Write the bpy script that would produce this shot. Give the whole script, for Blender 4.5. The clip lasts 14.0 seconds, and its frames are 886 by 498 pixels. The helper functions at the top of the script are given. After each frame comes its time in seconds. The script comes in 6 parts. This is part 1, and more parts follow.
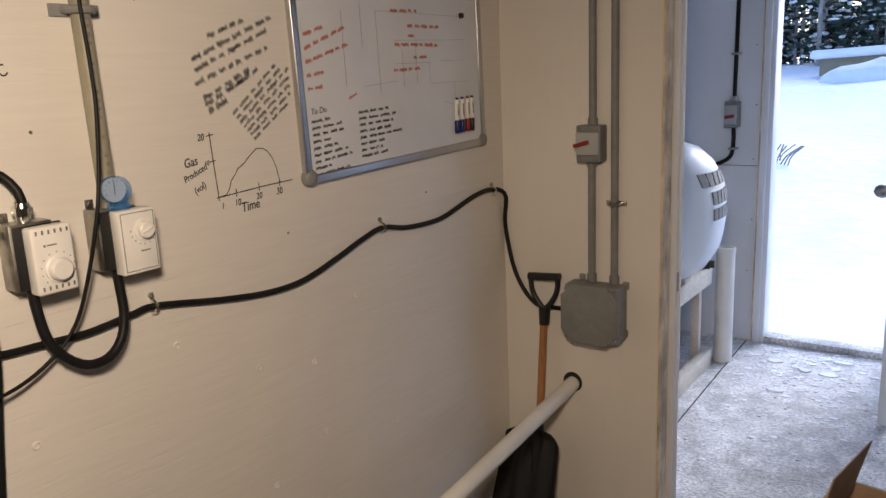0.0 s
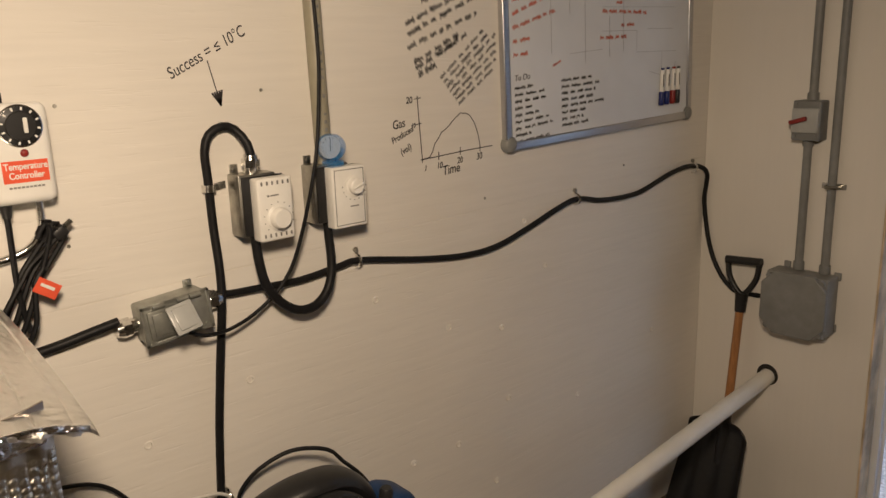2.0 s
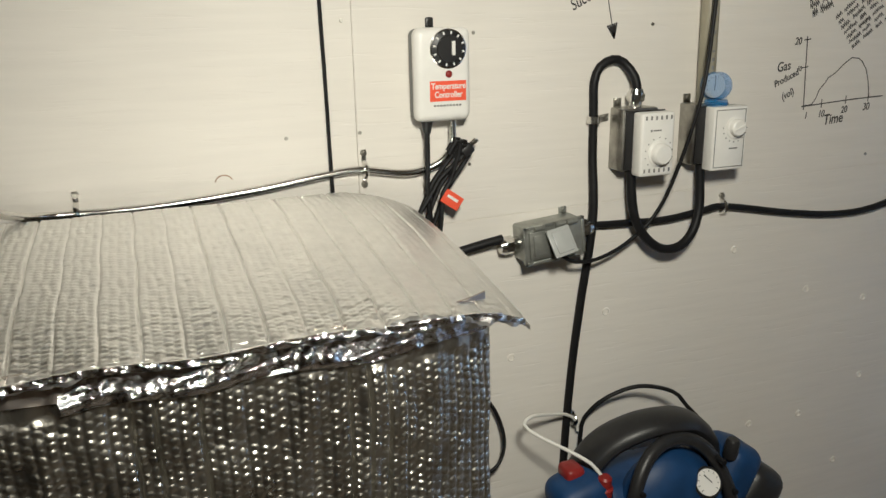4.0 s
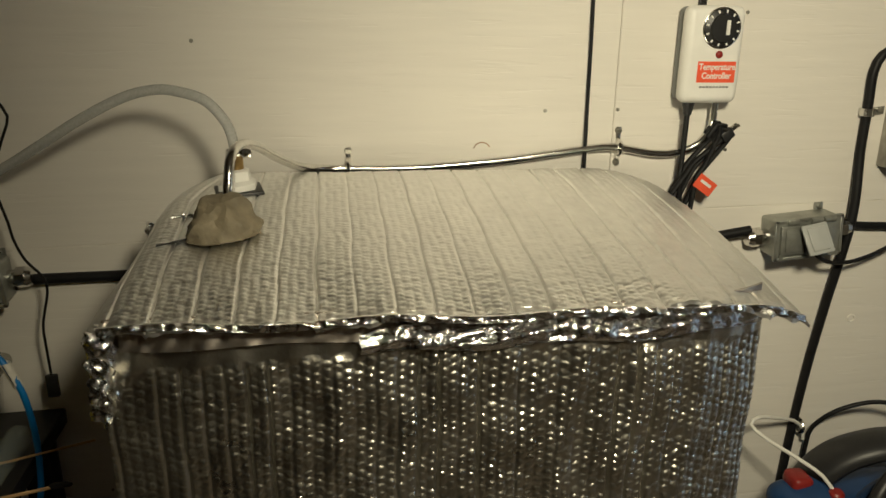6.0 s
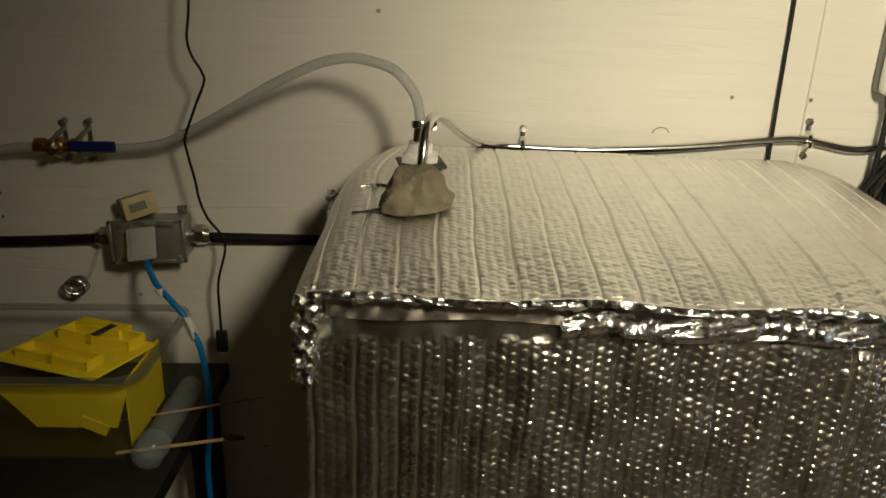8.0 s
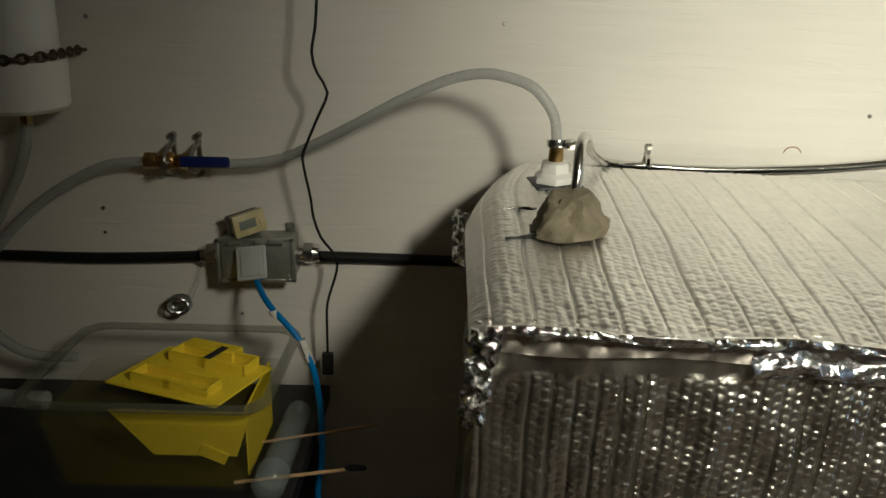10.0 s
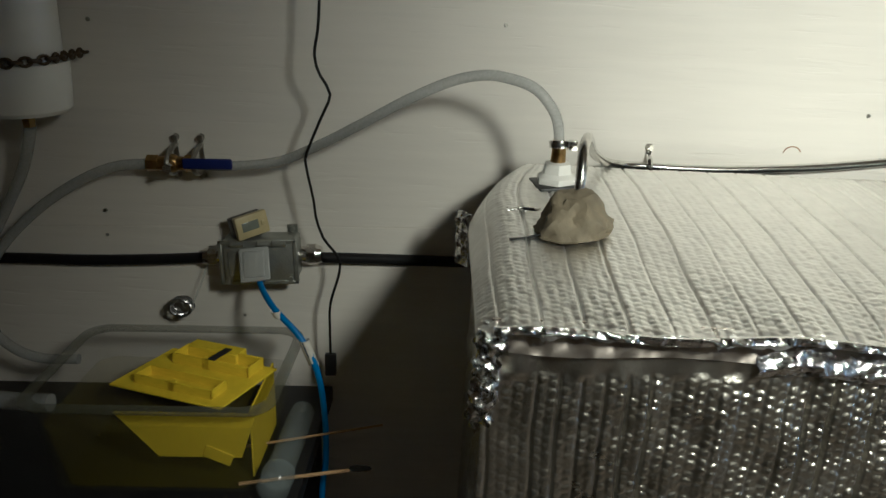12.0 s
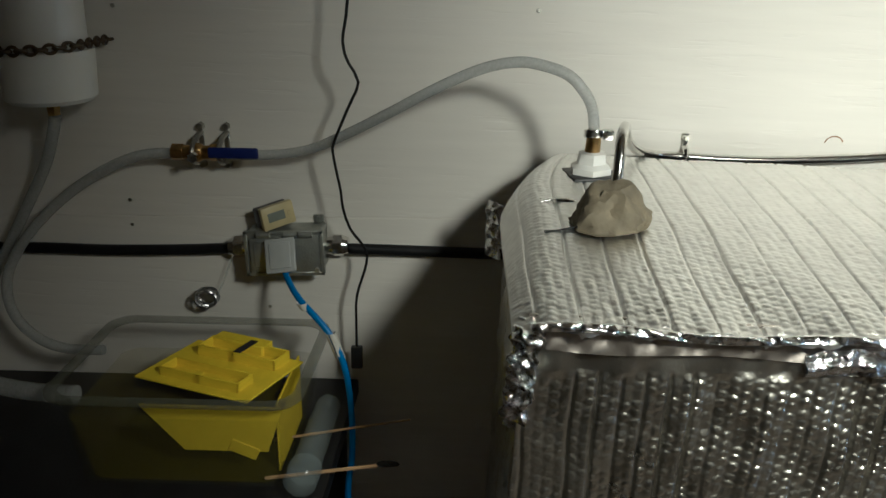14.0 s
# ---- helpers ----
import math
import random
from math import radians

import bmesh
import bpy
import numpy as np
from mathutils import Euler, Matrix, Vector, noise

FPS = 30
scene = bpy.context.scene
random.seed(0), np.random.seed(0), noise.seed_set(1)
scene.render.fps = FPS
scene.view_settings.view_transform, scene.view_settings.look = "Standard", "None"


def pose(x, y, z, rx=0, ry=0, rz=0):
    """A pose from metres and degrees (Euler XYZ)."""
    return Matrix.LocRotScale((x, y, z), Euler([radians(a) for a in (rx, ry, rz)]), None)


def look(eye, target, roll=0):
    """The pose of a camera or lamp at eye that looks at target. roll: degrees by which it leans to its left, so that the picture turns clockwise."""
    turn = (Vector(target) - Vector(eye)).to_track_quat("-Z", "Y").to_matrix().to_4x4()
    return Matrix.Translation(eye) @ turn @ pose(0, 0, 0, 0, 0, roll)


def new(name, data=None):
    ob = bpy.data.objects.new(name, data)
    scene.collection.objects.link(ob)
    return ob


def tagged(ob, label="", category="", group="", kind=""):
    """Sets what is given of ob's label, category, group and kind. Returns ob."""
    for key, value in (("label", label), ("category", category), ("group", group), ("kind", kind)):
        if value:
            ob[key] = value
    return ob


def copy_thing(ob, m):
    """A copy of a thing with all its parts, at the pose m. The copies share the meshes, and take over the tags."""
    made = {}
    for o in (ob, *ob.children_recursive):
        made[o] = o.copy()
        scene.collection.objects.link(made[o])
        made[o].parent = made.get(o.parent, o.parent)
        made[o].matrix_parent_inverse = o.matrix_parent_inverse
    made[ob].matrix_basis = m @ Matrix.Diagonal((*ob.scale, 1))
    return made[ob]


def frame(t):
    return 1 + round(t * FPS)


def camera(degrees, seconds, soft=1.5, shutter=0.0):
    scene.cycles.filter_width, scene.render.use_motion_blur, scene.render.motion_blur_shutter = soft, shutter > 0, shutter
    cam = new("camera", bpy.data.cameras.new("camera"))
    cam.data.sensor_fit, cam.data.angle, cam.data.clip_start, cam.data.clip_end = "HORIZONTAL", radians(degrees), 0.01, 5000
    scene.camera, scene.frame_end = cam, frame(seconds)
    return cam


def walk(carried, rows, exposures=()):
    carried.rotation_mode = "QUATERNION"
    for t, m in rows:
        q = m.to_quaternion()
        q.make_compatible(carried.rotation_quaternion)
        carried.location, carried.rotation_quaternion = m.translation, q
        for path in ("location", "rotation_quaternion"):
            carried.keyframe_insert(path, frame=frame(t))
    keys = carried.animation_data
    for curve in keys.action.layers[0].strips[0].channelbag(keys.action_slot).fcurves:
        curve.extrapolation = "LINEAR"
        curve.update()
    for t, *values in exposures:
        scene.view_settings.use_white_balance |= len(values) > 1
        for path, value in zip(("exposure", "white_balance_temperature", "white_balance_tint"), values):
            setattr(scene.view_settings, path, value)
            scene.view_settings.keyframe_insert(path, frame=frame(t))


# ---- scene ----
cam = camera(58.8, 14.0)
PATH = [
    (0, (-0.001, 0.019, 1.513), (-1.143, 1.604, 1.083), -2.5),
    (0.5, (-0.007, 0.022, 1.509), (-1.159, 1.595, 1.063), -1.6),
    (1, (-0.021, 0.019, 1.504), (-1.277, 1.505, 1.043), -1.3),
    (1.5, (-0.026, 0.012, 1.502), (-1.413, 1.373, 1.027), -1.7),
    (2, (-0.036, -0.007, 1.497), (-1.5, 1.27, 1.023), -1.8),
    (2.5, (-0.053, -0.023, 1.492), (-1.559, 1.201, 1.01), -1.6),
    (3, (-0.073, -0.062, 1.485), (-1.66, 1.039, 0.966), -1.1),
    (3.5, (-0.1, -0.112, 1.469), (-1.8, 0.793, 0.931), -1.2),
    (4, (-0.105, -0.18, 1.46), (-1.9, 0.506, 0.905), -1.1),
    (4.2, (-0.115, -0.204, 1.458), (-1.938, 0.394, 0.896), -1.0),
    (6.3, (-0.131, -0.312, 1.458), (-2.016, -0.055, 0.839), 1.2),
    (6.5, (-0.134, -0.318, 1.455), (-2.018, -0.074, 0.83), 1.4),
    (7, (-0.13, -0.341, 1.457), (-2.02, -0.162, 0.827), 2.1),
    (7.5, (-0.132, -0.369, 1.452), (-2.024, -0.298, 0.806), 2.2),
    (8, (-0.151, -0.414, 1.447), (-2.038, -0.38, 0.785), 2.6),
    (8.5, (-0.194, -0.512, 1.454), (-2.077, -0.493, 0.778), 3.0),
    (9, (-0.205, -0.562, 1.446), (-2.094, -0.549, 0.789), 3.2),
    (11.5, (-0.198, -0.582, 1.455), (-2.087, -0.577, 0.798), 2.6),
    (12, (-0.199, -0.587, 1.452), (-2.089, -0.568, 0.797), 2.8),
    (12.5, (-0.203, -0.59, 1.449), (-2.092, -0.579, 0.792), 2.9),
    (13, (-0.208, -0.592, 1.45), (-2.093, -0.598, 0.781), 2.9),
    (13.5, (-0.217, -0.595, 1.45), (-2.099, -0.608, 0.773), 2.8),
    (14, (-0.223, -0.602, 1.446), (-2.103, -0.629, 0.764), 2.6),
]

EXPOSURES = [(0, 0.90, 5450, 15), (0.7, 0.90, 5500, 16), (1.5, 0.78, 5600, 16), (2.6, 0.82, 5450, 5), (3.5, 0.93, 4650, 2), (4.2, 0.91, 4550, 2), (6.3, 0.56, 5200, -5), (8.0, 0.73, 5200, -4), (9.2, 0.88, 4880, -3), (11.3, 1.02, 4400, -3), (14, 1.16, 4280, -3)]
walk(cam, [(t, look(eye, target, roll)) for t, eye, target, roll in PATH], EXPOSURES)

# ---- world, sun, lamp ----
WALL, RIGHT, FLOOR, CEIL = -1.35, 2.25, 0.04, 2.35
world = bpy.data.worlds.new("sky")
scene.world = world
world.use_nodes = True
wn = world.node_tree
sky = wn.nodes.new("ShaderNodeTexSky")
sky.sky_type, sky.sun_disc = "NISHITA", False
sky.sun_elevation, sky.sun_rotation = radians(32), radians(12)
wn.links.new(sky.outputs[0], wn.nodes["Background"].inputs[0])
wn.nodes["Background"].inputs[1].default_value = 0.15

sun = new("sun", bpy.data.lights.new("sun", "SUN"))
sun.data.energy, sun.data.angle, sun.data.color = 1.5, radians(32), (1.0, 0.97, 0.95)
sun.matrix_world = look((0, 0, 0), (-math.sin(radians(12)), -math.cos(radians(12)), -math.tan(radians(32))))

LAMP, LAMP_AIM = Vector((-0.06, -0.01, 1.86)), Vector((-1.35, 0.95, 0.38))
bulb_light = new("bulb_light", bpy.data.lights.new("bulb_light", "SPOT"))
bulb_light.matrix_world = look(LAMP, LAMP_AIM)
bulb_light.data.energy, bulb_light.data.color, bulb_light.data.shadow_soft_size = 56, (1.0, 0.72, 0.43), 0.10
bulb_light.data.spot_size, bulb_light.data.spot_blend = radians(156), 1.0


# ---- materials ----
def material(name, colour, rough=0.5, metal=0.0, vary=0.12, scale=30.0, stretch=(1, 1, 1), bump=0.0, bump_scale=80.0,
             bump_stretch=None, rough_vary=0.0, stain=0.0, stain_scale=2.5, coat=0.0, trans=0.0, ior=1.45, alpha=1.0, random_tint=0.0, checks=0.0, spec=0.5):
    """A surface with fine grain, large soft stains and relief, in metres."""
    m = bpy.data.materials.new(name)
    m.use_nodes = True
    t, n = m.node_tree, m.node_tree.nodes
    b = n["Principled BSDF"]
    b.inputs["Metallic"].default_value, b.inputs["Roughness"].default_value = metal, rough
    b.inputs["Coat Weight"].default_value, b.inputs["Transmission Weight"].default_value = coat, trans
    b.inputs["IOR"].default_value, b.inputs["Alpha"].default_value = ior, alpha
    b.inputs["Specular IOR Level"].default_value = spec
    co = n.new("ShaderNodeTexCoord")

    def grain(sc, st, detail=5):
        mp, nz = n.new("ShaderNodeMapping"), n.new("ShaderNodeTexNoise")
        mp.inputs["Scale"].default_value = st
        nz.inputs["Scale"].default_value, nz.inputs["Detail"].default_value = sc, detail
        t.links.new(co.outputs["Object"], mp.inputs[0])
        t.links.new(mp.outputs[0], nz.inputs["Vector"])
        return nz.outputs["Fac"]

    def ramp(src, lo, hi, a, z):
        r = n.new("ShaderNodeMapRange")
        for i, v in enumerate((lo, hi, a, z)):
            r.inputs[i + 1].default_value = v
        t.links.new(src, r.inputs[0])
        return r.outputs[0]

    def times(a, v):
        x = n.new("ShaderNodeVectorMath")
        x.operation = "SCALE"
        t.links.new(a, x.inputs[0])
        t.links.new(v, x.inputs["Scale"])
        return x.outputs[0]

    rgb = n.new("ShaderNodeRGB")
    rgb.outputs[0].default_value = (*colour, 1)
    out = rgb.outputs[0]
    g = grain(scale, stretch)
    if vary:
        out = times(out, ramp(g, 0.3, 0.7, 1 - vary, 1 + vary))
    if stain:
        out = times(out, ramp(grain(stain_scale, (1, 1, 1), 3), 0.35, 0.65, 1 - stain, 1 + stain * 0.4))
    if random_tint:
        oi = n.new("ShaderNodeObjectInfo")
        out = times(out, ramp(oi.outputs["Random"], 0, 1, 1 - random_tint, 1 + random_tint))
    t.links.new(out, b.inputs["Base Color"])
    if rough_vary:
        t.links.new(ramp(grain(scale * 0.4, stretch), 0.3, 0.7, max(0.02, rough - rough_vary), min(1, rough + rough_vary)), b.inputs["Roughness"])
    if bump:
        bp = n.new("ShaderNodeBump")
        bp.inputs["Strength"].default_value, bp.inputs["Distance"].default_value = 1.0, bump
        height = grain(bump_scale, bump_stretch or stretch)
        if checks:
            # sparse short checks of the veneer showing through the paint
            both = n.new("ShaderNodeMath")
            t.links.new(height, both.inputs[0])
            t.links.new(ramp(grain(11.0, (1, 0.9, 11), 3), 0.60, 0.68, 0, -checks), both.inputs[1])
            height = both.outputs[0]
        t.links.new(height, bp.inputs["Height"])
        t.links.new(bp.outputs[0], b.inputs["Normal"])
    return m


PAINT = material("painted_plywood", (0.74, 0.71, 0.65), 0.55, vary=0.025, scale=9, stretch=(1, 0.6, 9), bump=0.0006, bump_scale=16,
                 bump_stretch=(1, 0.60, 4), stain=0.05, stain_scale=1.6, rough_vary=0.08, checks=0.45)
PAINT_END = material("painted_plywood_end", (0.74, 0.71, 0.65), 0.5, vary=0.008, scale=9, stretch=(9, 1, 0.6), bump=0.0003, bump_scale=12,
                     bump_stretch=(5, 1, 0.5), stain=0.05, stain_scale=1.8, rough_vary=0.08)
PAINT_COLD = material("white_wall_panel", (0.78, 0.80, 0.83), 0.4, vary=0.02, scale=6, bump=0.0004, bump_scale=20, stain=0.04)
# dim brown lets the unseen ceiling and south wall bounce less light
DIM_WALL = material("dim_brown_plywood", (0.30, 0.25, 0.18), 0.7, vary=0.2, scale=9, stretch=(1, 0.6, 9), bump=0.0008, stain=0.2)
FLOOR_IN = material("dark_plywood_floor", (0.13, 0.105, 0.08), 0.6, vary=0.25, scale=12, stretch=(6, 0.6, 1), bump=0.001, stain=0.3)
FLOOR_OUT = material("snowy_chipboard_floor", (0.66, 0.65, 0.64), 0.7, vary=0.42, scale=85, stretch=(1, 1.4, 1), bump=0.003, bump_scale=110, stain=0.32, stain_scale=9)
SNOW = material("snow", (0.86, 0.88, 0.92), 0.7, vary=0.03, scale=3, bump=0.03, bump_scale=4, stain=0.03)
SPLINTER = material("splintered_plywood_edge", (0.72, 0.57, 0.38), 0.7, vary=0.2, scale=12, stretch=(2, 2, 0.7), bump=0.003, bump_scale=50, stain=0.40, stain_scale=9)
RAW_WOOD = material("raw_wood", (0.42, 0.22, 0.09), 0.65, vary=0.35, scale=14, stretch=(2, 2, 0.4), bump=0.002, bump_scale=40, stain=0.35, stain_scale=6)
PINE = material("pine_lumber", (0.66, 0.60, 0.50), 0.6, vary=0.15, scale=30, stretch=(5, 1, 5), bump=0.0006, stain=0.15)
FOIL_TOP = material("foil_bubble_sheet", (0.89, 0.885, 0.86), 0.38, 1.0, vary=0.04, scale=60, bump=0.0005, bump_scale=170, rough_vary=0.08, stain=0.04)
# same foil as the lid, base darkened for the dim room it mirrors
FOIL_DIMMED = material("foil_bubble_wrap_dimmed", (0.60, 0.58, 0.52), 0.33, 1.0, vary=0.06, scale=50, bump=0.0003, bump_scale=260, rough_vary=0.06, stain=0.10, stain_scale=7)
FOIL_EDGE = material("crumpled_foil", (0.88, 0.88, 0.88), 0.14, 1.0, vary=0.04, scale=60, bump=0.004, bump_scale=90)


# ---- building helpers ----
ORIGINS = {}
# the corner beside the tank is laid out in a plan of its own, set into the room by this matrix
WEST = Matrix(((0.8882, 0, 0, -0.1509), (-0.0247, 0.9615, -0.0207, -0.0708), (-0.0357, 0.0292, 0.9722, -0.0102), (0, 0, 0, 1)))
PLAN = [Matrix()]


def west_point(x, y, z):
    return tuple(WEST @ Vector((x, y, z)))


def thing(name, at, label, category, group=""):
    ob = new(name)
    at = PLAN[-1] @ Vector(at)
    ob.location, ob.empty_display_size = at, 0.05
    ORIGINS[ob] = Vector(at)
    return tagged(ob, label, category, group)


def part(name, bm, mat, parent=None, label="", smooth=True):
    """Links a bmesh, built in world places, as one mesh object under a thing or a part."""
    me = bpy.data.meshes.new(name)
    if isinstance(bm, bmesh.types.BMesh):
        bm.normal_update()
        bm.to_mesh(me)
        bm.free()
    else:
        me.from_pydata(*bm)
    me.transform(PLAN[-1])
    me.materials.append(mat)
    if smooth:
        me.polygons.foreach_set("use_smooth", [True] * len(me.polygons))
        me.set_sharp_from_angle(angle=radians(38))
    ob = new(name, me)
    if parent is not None:
        ob.parent = parent
        ob.matrix_parent_inverse = Matrix.Translation(-ORIGINS.get(parent, Vector((0, 0, 0))))
    if label:
        ob["label"] = label
    return ob


def structure(name, bm, mat, label, smooth=False):
    return tagged(part(name, bm, mat, smooth=smooth), label, name.split("_")[0], kind="structure")


def mesh():
    return bmesh.new()


def box(bm, lo, hi, bevel=0.0, turn=None, seg=2):
    """A box between two corners, its edges rounded; turn: a matrix about its middle."""
    lo, hi = Vector(lo), Vector(hi)
    mid = (lo + hi) / 2
    geo = bmesh.ops.create_cube(bm, size=1.0)["verts"]
    for v in geo:
        v.co = Vector(a * b for a, b in zip(v.co, hi - lo))
    if bevel:
        edges = list({e for v in geo for e in v.link_edges})
        r = bmesh.ops.bevel(bm, geom=edges, offset=bevel, segments=seg, profile=0.5, affect="EDGES")
        geo = list({v for f in r["faces"] for v in f.verts} | {v for v in geo if v.is_valid})
    m = Matrix.Translation(mid) @ (turn or Matrix())
    for v in geo:
        v.co = m @ v.co
    return bm


def cyl(bm, a, b, r, r2=None, seg=20):
    a, b = Vector(a), Vector(b)
    d = b - a
    m = Matrix.Translation((a + b) / 2) @ d.to_track_quat("Z", "Y").to_matrix().to_4x4()
    bmesh.ops.create_cone(bm, cap_ends=True, segments=seg, radius1=r, radius2=r if r2 is None else r2, depth=d.length, matrix=m)
    return bm


def lathe(bm, base, axis, profile, seg=28):
    """Turns (radius, height) pairs round an axis that starts at base."""
    q = Vector(axis).normalized().to_track_quat("Z", "Y").to_matrix()
    rings = []
    for r, h in profile:
        rings.append([bm.verts.new(Vector(base) + q @ Vector((r * math.cos(2 * math.pi * k / seg), r * math.sin(2 * math.pi * k / seg), h))) for k in range(seg)])
    for p, s in zip(rings, rings[1:]):
        for k in range(seg):
            bm.faces.new((p[k], p[(k + 1) % seg], s[(k + 1) % seg], s[k]))
    bm.faces.new(rings[0][::-1])
    bm.faces.new(rings[-1])
    return bm


def ball(bm, at, size, lumps=0.0, sub=2, seed=0):
    vs = bmesh.ops.create_icosphere(bm, subdivisions=sub, radius=1.0)["verts"]
    for v in vs:
        k = 1 + lumps * noise.noise(v.co * 1.7 + Vector((seed * 7.1, 0, 0))) + lumps * 0.4 * noise.noise(v.co * 5 + Vector((0, seed * 3.3, 0)))
        v.co = Vector(at) + Vector((v.co.x * size[0] * k, v.co.y * size[1] * k, v.co.z * size[2] * k))
    return bm


def curve_points(pts, step=0.012):
    """A smooth line through the points (centripetal enough for cables)."""
    P = [Vector(p) for p in pts]
    P = [2 * P[0] - P[1]] + P + [2 * P[-1] - P[-2]]
    out = []
    for i in range(1, len(P) - 2):
        p0, p1, p2, p3 = P[i - 1:i + 3]
        n = max(2, int((p2 - p1).length / step))
        for k in range(n):
            u = k / n
            out.append(0.5 * (2 * p1 + (p2 - p0) * u + (2 * p0 - 5 * p1 + 4 * p2 - p3) * u * u + (3 * p1 - p0 - 3 * p2 + p3) * u ** 3))
    return out + [P[-2]]


def tube(bm, pts, r, seg=10, step=0.012, ribs=0.0, sharp=False):
    """A round cable or hose along a smooth line; ribs: height of rings along it."""
    C = [Vector(p) for p in pts] if sharp else curve_points(pts, step)
    d0 = (C[1] - C[0]).normalized()
    u = d0.orthogonal().normalized()
    rings = []
    for i, c in enumerate(C):
        d = (C[min(i + 1, len(C) - 1)] - C[max(i - 1, 0)]).normalized()
        u = (u - d * u.dot(d)).normalized()
        w = d.cross(u)
        rr = r + (ribs if i % 2 else 0)
        rings.append([bm.verts.new(c + rr * (math.cos(2 * math.pi * k / seg) * u + math.sin(2 * math.pi * k / seg) * w)) for k in range(seg)])
    for p, s in zip(rings, rings[1:]):
        for k in range(seg):
            bm.faces.new((p[k], p[(k + 1) % seg], s[(k + 1) % seg], s[k]))
    bm.faces.new(rings[0][::-1])
    bm.faces.new(rings[-1])
    return bm


def solid_sheet(P, thick):
    """A sheet with thickness from an array of places (rows, columns, 3); thick: the shift of its other side."""
    n, m = P.shape[:2]
    v = np.concatenate([P.reshape(-1, 3), (P + np.array(thick)).reshape(-1, 3)])
    i = np.arange(n * m).reshape(n, m)
    q = np.stack([i[:-1, :-1], i[:-1, 1:], i[1:, 1:], i[1:, :-1]], -1).reshape(-1, 4)
    faces = [q, q[:, ::-1] + n * m]
    for line in (i[0], i[:, -1], i[-1][::-1], i[:, 0][::-1]):
        faces.append(np.stack([line[1:], line[:-1], line[:-1] + n * m, line[1:] + n * m], -1))
    return v.tolist(), [], np.concatenate(faces).tolist()


def waves(a, b, size, seed, count=9):
    """Smooth random relief of about unit height with features of that size."""
    g = np.random.RandomState(seed)
    s = 0
    for _ in range(count):
        w, p, k = g.uniform(0, 2 * math.pi), g.uniform(0, 2 * math.pi), g.uniform(0.6, 1.7) * 2 * math.pi / size
        s = s + np.sin(k * (a * math.cos(w) + b * math.sin(w)) + p)
    return s / math.sqrt(count)


# ---- the room ----
DOOR_L, DOOR_R, DOOR_TOP = -0.812, 0.08, 2.08
west = structure("wall_west", box(mesh(), (WALL - 0.12, -2.3, FLOOR), (WALL - 0.010, RIGHT + 0.13, CEIL)), PAINT, "cream painted plywood long wall")


def plywood(y0, y1, low):
    """One plywood sheet above or below the slightly sloping joint."""
    bm = box(mesh(), (WALL - 0.0095, y0, 0), (WALL + (0.0016 if low and y0 < 0 else 0), y1, 1), 0)
    for v in bm.verts:
        joint = 1.117 + (0.0245 if v.co.y > 0.15 else 0.041) * (v.co.y - 0.15)
        v.co.z = (joint - 0.0001 if v.co.z > 0.5 else FLOOR) if low else (CEIL if v.co.z > 0.5 else joint + 0.0001)
    bmesh.ops.bevel(bm, geom=list(bm.edges), offset=0.0011, segments=2, affect="EDGES")
    part("plywood_sheet", bm, PAINT, west, smooth=False)


plywood(-2.3, 0.1496, True)
plywood(0.1498, RIGHT, True)
plywood(-2.3, 0.1492, False)
plywood(0.1500, RIGHT, False)

bm = mesh()
box(bm, (WALL, RIGHT, FLOOR), (DOOR_L, RIGHT + 0.075, CEIL))
box(bm, (DOOR_R, RIGHT, FLOOR), (1.8, RIGHT + 0.075, CEIL))
box(bm, (DOOR_L, RIGHT, DOOR_TOP), (DOOR_R, RIGHT + 0.075, CEIL))
structure("wall_north", bm, PAINT_END, "cream painted plywood end wall with a doorway")
structure("wall_south", box(mesh(), (WALL, -2.42, FLOOR), (1.8, -2.3, CEIL)), DIM_WALL, "unseen end wall, kept dim brown to cut bounced light")
# unseen east wall, kept pale to brighten what the foil front mirrors
structure("wall_east", box(mesh(), (1.8, -2.42, FLOOR), (1.92, RIGHT + 0.075, CEIL)), PAINT, "cream painted plywood long wall")
structure("ceiling", box(mesh(), (WALL - 0.12, -2.42, CEIL), (1.92, RIGHT + 0.13, CEIL + 0.1)), DIM_WALL, "unseen ceiling, kept dim brown to cut bounced light")
structure("floor", box(mesh(), (WALL - 0.12, -2.42, FLOOR - 0.1), (1.92, RIGHT + 0.13, FLOOR)), FLOOR_IN, "dark worn plywood floor")
# the porch behind the doorway
structure("floor_porch", box(mesh(), (-2.2, RIGHT + 0.13, FLOOR - 0.12), (1.92, 4.36, FLOOR - 0.012)), FLOOR_OUT, "chipboard porch floor strewn with trodden snow")
bm = mesh()
box(bm, (-2.2, 4.30, FLOOR - 0.1), (-1.0, 4.42, CEIL))
box(bm, (-0.06, 4.30, FLOOR - 0.1), (1.92, 4.42, CEIL))
box(bm, (-1.0, 4.30, 2.06), (-0.06, 4.42, CEIL))
structure("wall_porch", bm, PAINT_COLD, "white panelled porch wall with the outer doorway")
structure("wall_porch_west", box(mesh(), (-2.3, RIGHT + 0.13, FLOOR - 0.1), (-2.2, 4.42, CEIL)), PAINT_COLD, "white panelled porch side wall")
# unseen east side; the opening is added to brighten the porch with sky light
bm = mesh()
box(bm, (1.92, RIGHT + 0.075, FLOOR - 0.1), (2.02, 2.62, CEIL))
box(bm, (1.92, 4.12, FLOOR - 0.1), (2.02, 4.42, CEIL))
